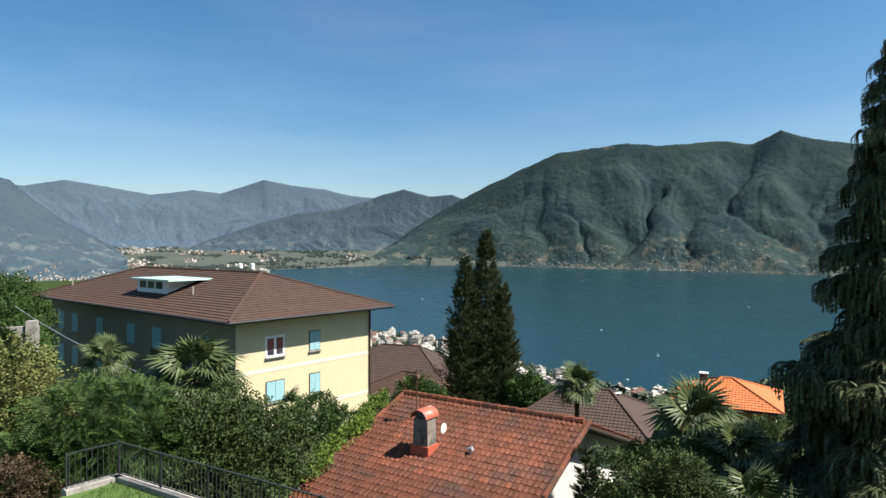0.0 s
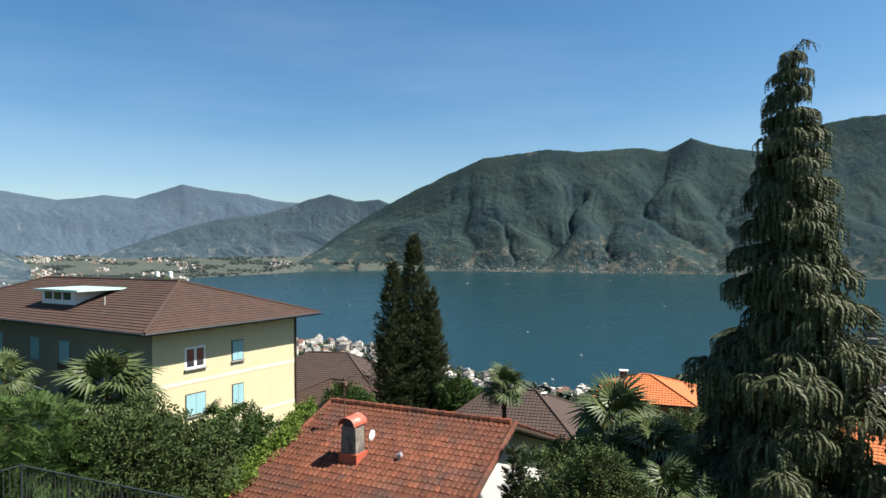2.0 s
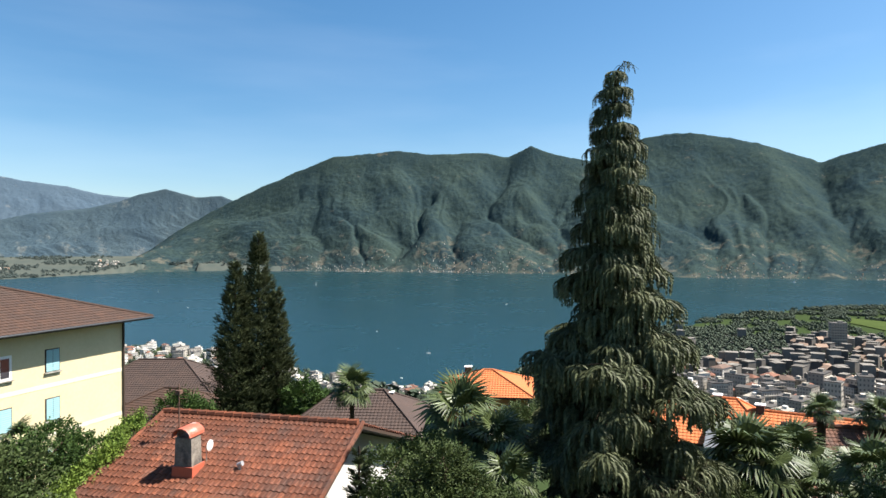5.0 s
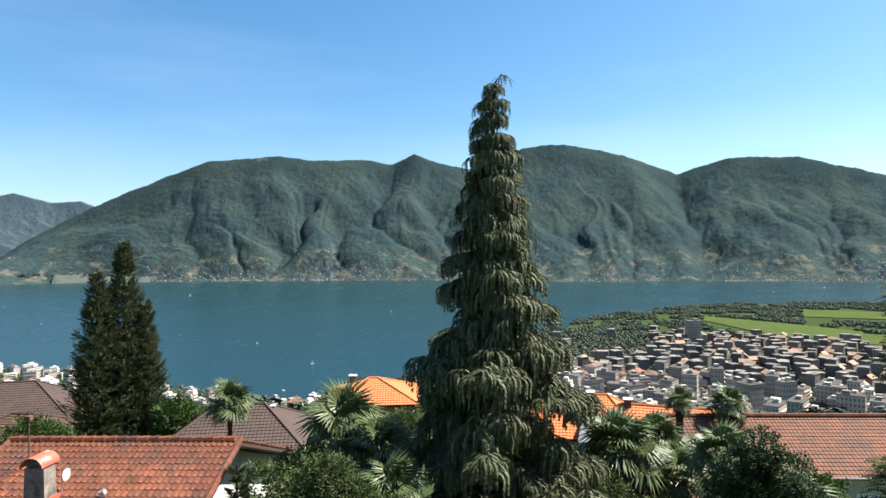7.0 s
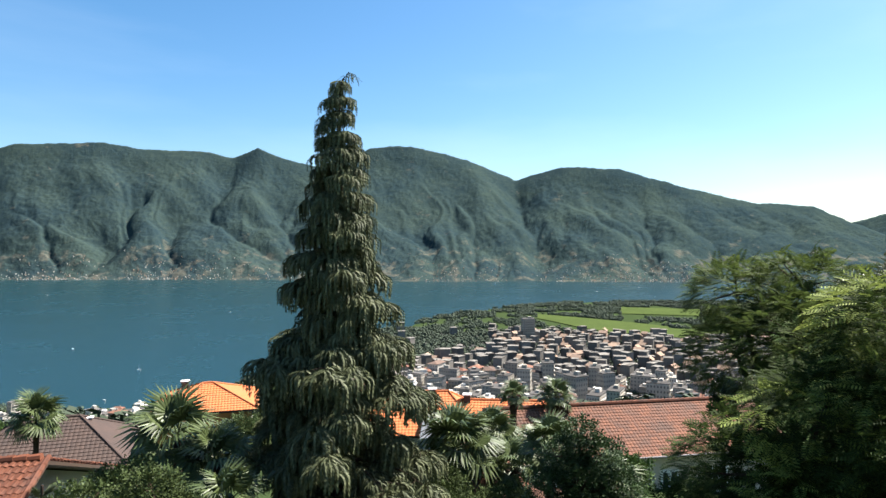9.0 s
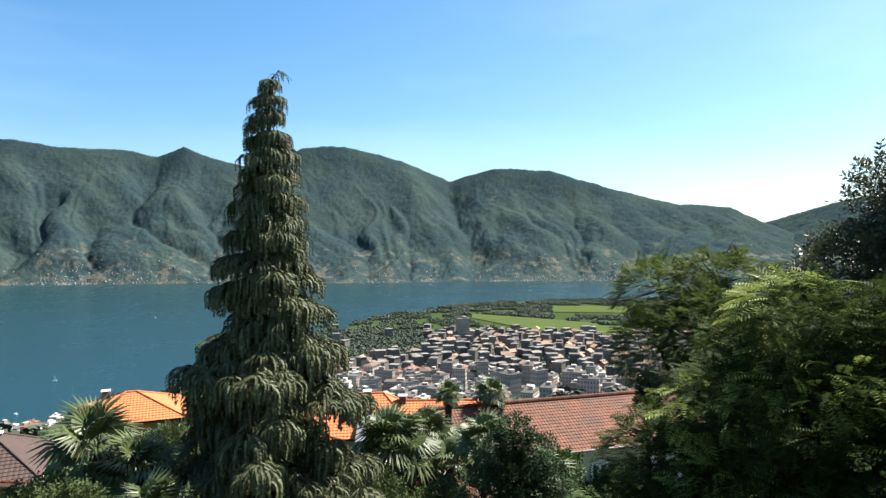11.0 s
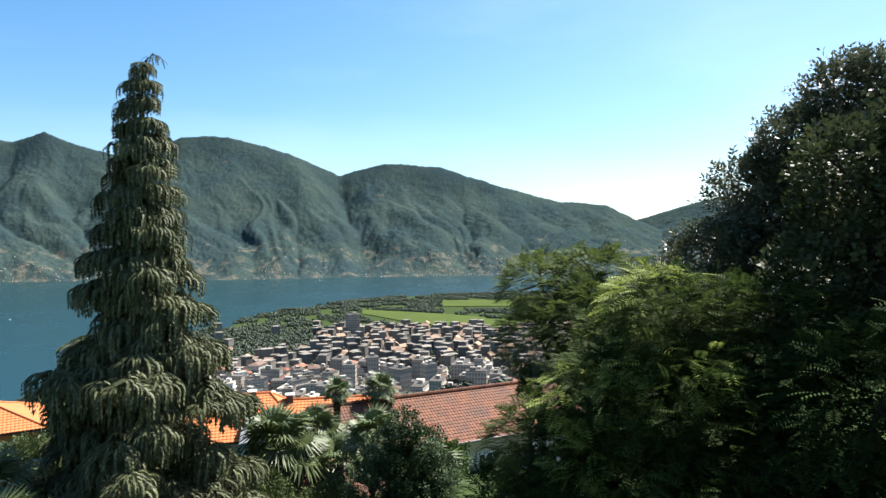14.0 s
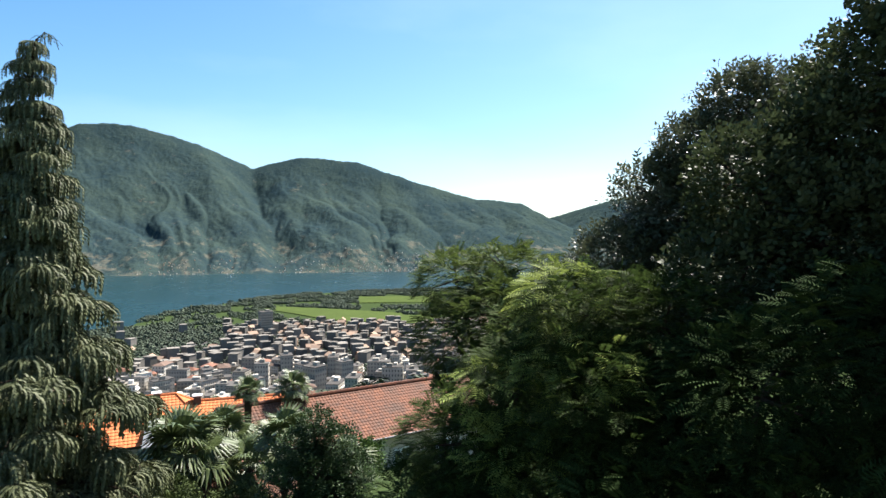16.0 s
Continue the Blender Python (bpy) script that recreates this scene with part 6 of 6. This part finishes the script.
for _ in range(13000):
    az, r = rt.uniform(-36, 4), rt.uniform(2500, 4700)
    if r < (table(FAR, az) if az > -15.5 else 0) + 12:
        continue
    if hash_noise(np.array([az * 0.6]), np.array([r / 120]), 19)[0] < 0.1 and r > (table(FAR, az) if az > -15.5 else 0) + 90:
        continue
    pts.append(tuple(polar(az, r, float(plain_z(np.array([az]), np.array([r]))[0]) - 2)))
    sz.append(rt.uniform(4, 8))
far_trees("far_woodland", "hedges and woods on the far shores, tinted with haze", pts, sz, "hazed_tree")
for az, r in ((-17.9, 3150), (-16.9, 3180)):
    tank = thing("storage_tank", "white round storage tank on the plain", "tank", pose(*polar(az, r, 3)), "tanks on the plain")
    part("shell", Geo().tube([(0, 0, -3), (0, 0, 26)], 10, 14), M["white"], tank)
    part("lid", Geo().tube([(0, 0, 26), (0, 0, 28)], [10.3, 2], 14), M["white"], tank)


# ---- boats ----
def boat(az, r, s, sail):
    ob = thing("sailing_boat" if sail else "motor_boat", "small white sailing boat on the lake" if sail else "small white motor boat on the lake", "boat", pose(*polar(az, r, 0), 0, 0, az * 7), "boats on the lake")
    g = Geo()
    lo, hi = [(-3, -0.7, 0), (2, -0.8, 0), (4, 0, 0.1), (2, 0.8, 0), (-3, 0.7, 0)], [(-3.2, -1.1, 1), (2, -1.2, 1.1), (4.8, 0, 1.4), (2, 1.2, 1.1), (-3.2, 1.1, 1)]
    for i in range(5):
        g.face([lo[i], lo[(i + 1) % 5], hi[(i + 1) % 5], hi[i]])
    g.face(hi)
    part("hull", g, M["white"], ob)
    if sail:
        part("mast", Geo().tube([(0.6, 0, 1), (0.6, 0, 10.5)], 0.09, 6), M["metal_light"], ob)
        g = Geo()
        g.face([(0.5, 0, 2), (0.5, 0.06, 10), (-1.3, 0.35, 5), (-3, 0.5, 2)])
        part("sail", g, M["white"], ob)
    else:
        part("cabin", Geo().box((-0.4, 0, 1.6), (2.4, 1.5, 1.1)), M["white"], ob)
    for o in (ob,):
        o.scale = (s * 0.7, s * 0.7, s * 0.7)


for az, r, s, sail in ((-4.2, 1900, 1.0, True), (18.9, 690, 0.75, True), (12.5, 2050, 1.2, False), (14.2, 880, 0.8, False), (16.4, 560, 0.6, False), (3.8, 1180, 0.8, False), (-1.9, 1350, 0.9, False),
                       (8.8, 2100, 1.1, True), (58.5, 1950, 1.4, True), (62, 2200, 1.4, True), (49.5, 2350, 1.6, True), (71, 2000, 1.3, True), (21.5, 2300, 1.3, False), (26, 1300, 0.9, False)):
    boat(az, r, s, sail)


# ---- tiles of the red roof, laid one by one ----
def clay_tile():
    g = Geo()
    w, l = 0.184, 0.335
    prof = [(-w / 2, -0.004), (-w * 0.38, 0.028), (-w * 0.16, 0.05), (w * 0.08, 0.05), (w * 0.27, 0.022), (w / 2, 0.008)]
    y0, y1 = -l / 2, l / 2
    for (x0, z0), (x1, z1) in zip(prof, prof[1:]):
        g.face([(x0, y0, z0 + 0.024), (x1, y0, z1 + 0.024), (x1, y1, z1), (x0, y1, z1)])
        g.face([(x0, y0, z0 - 0.004), (x1, y0, z1 - 0.004), (x1, y0, z1 + 0.024), (x0, y0, z0 + 0.024)])
    return g


slope = math.degrees(math.atan(RED_K))
run = math.hypot(1, RED_K)
clay = clay_tile()
clay_mesh = clay.mesh("tile", M["tile_red"])
cols, rows_ = round(RED_L / 0.178), int(RED_S * run / 0.275)
rest = Geo()
count = 0
for side in (1, -1):
    for i, j in product(range(rows_), range(cols)):
        s = (i + 0.5) * 0.275 / run
        x = (j + 0.5) * RED_L / cols
        p = Vector((x + rt.uniform(-0.006, 0.006), -side * s, -RED_K * s - 0.055 + rt.uniform(-0.006, 0.006)))
        m = Matrix.Translation(p) @ pose(0, 0, 0, 0, 0, 0 if side == 1 else 180) @ pose(0, 0, 0, slope + rt.uniform(-1, 1), 0, rt.uniform(-1.2, 1.2))
        if side == 1 and 1.0 < s < 4.4 and 1.2 < x < 6.8 and count < 300:
            part("tile", clay_mesh, None, red_deck).matrix_basis = m
            count += 1
        else:
            base = len(rest.v)
            rest.v.extend(tuple(m @ Vector(v)) for v in clay.v)
            rest.f.extend(tuple(base + k for k in f) for f in clay.f)
            rest.mi.extend(clay.mi)
            rest.uv.extend(clay.uv)
tagged(part("tiles", rest, M["tile_red"], red_deck), kind="stuff")
cap = Geo().tube([(-0.18, 0, 0.0), (0.2, 0, 0.02)], [0.105, 0.125], 8).mesh("ridge_tile", M["tile_red"])
for i in range(int(RED_L / 0.34)):
    part("ridge_tile", cap, None, red_deck).location = (0.18 + i * 0.34, 0, -0.02)
verge = Geo().tube([(0, -0.19, 0.0), (0, 0.2, 0.0)], [0.085, 0.075], 7).mesh("verge_tile", M["tile_red"])
for x, i in product((0.02, RED_L - 0.02), range(rows_)):
    s = (i + 0.5) * 0.275 / run
    part("verge_tile", verge, None, red_deck).matrix_basis = Matrix.Translation((x, -s, -RED_K * s - 0.02)) @ pose(0, 0, 0, slope, 0, 0)
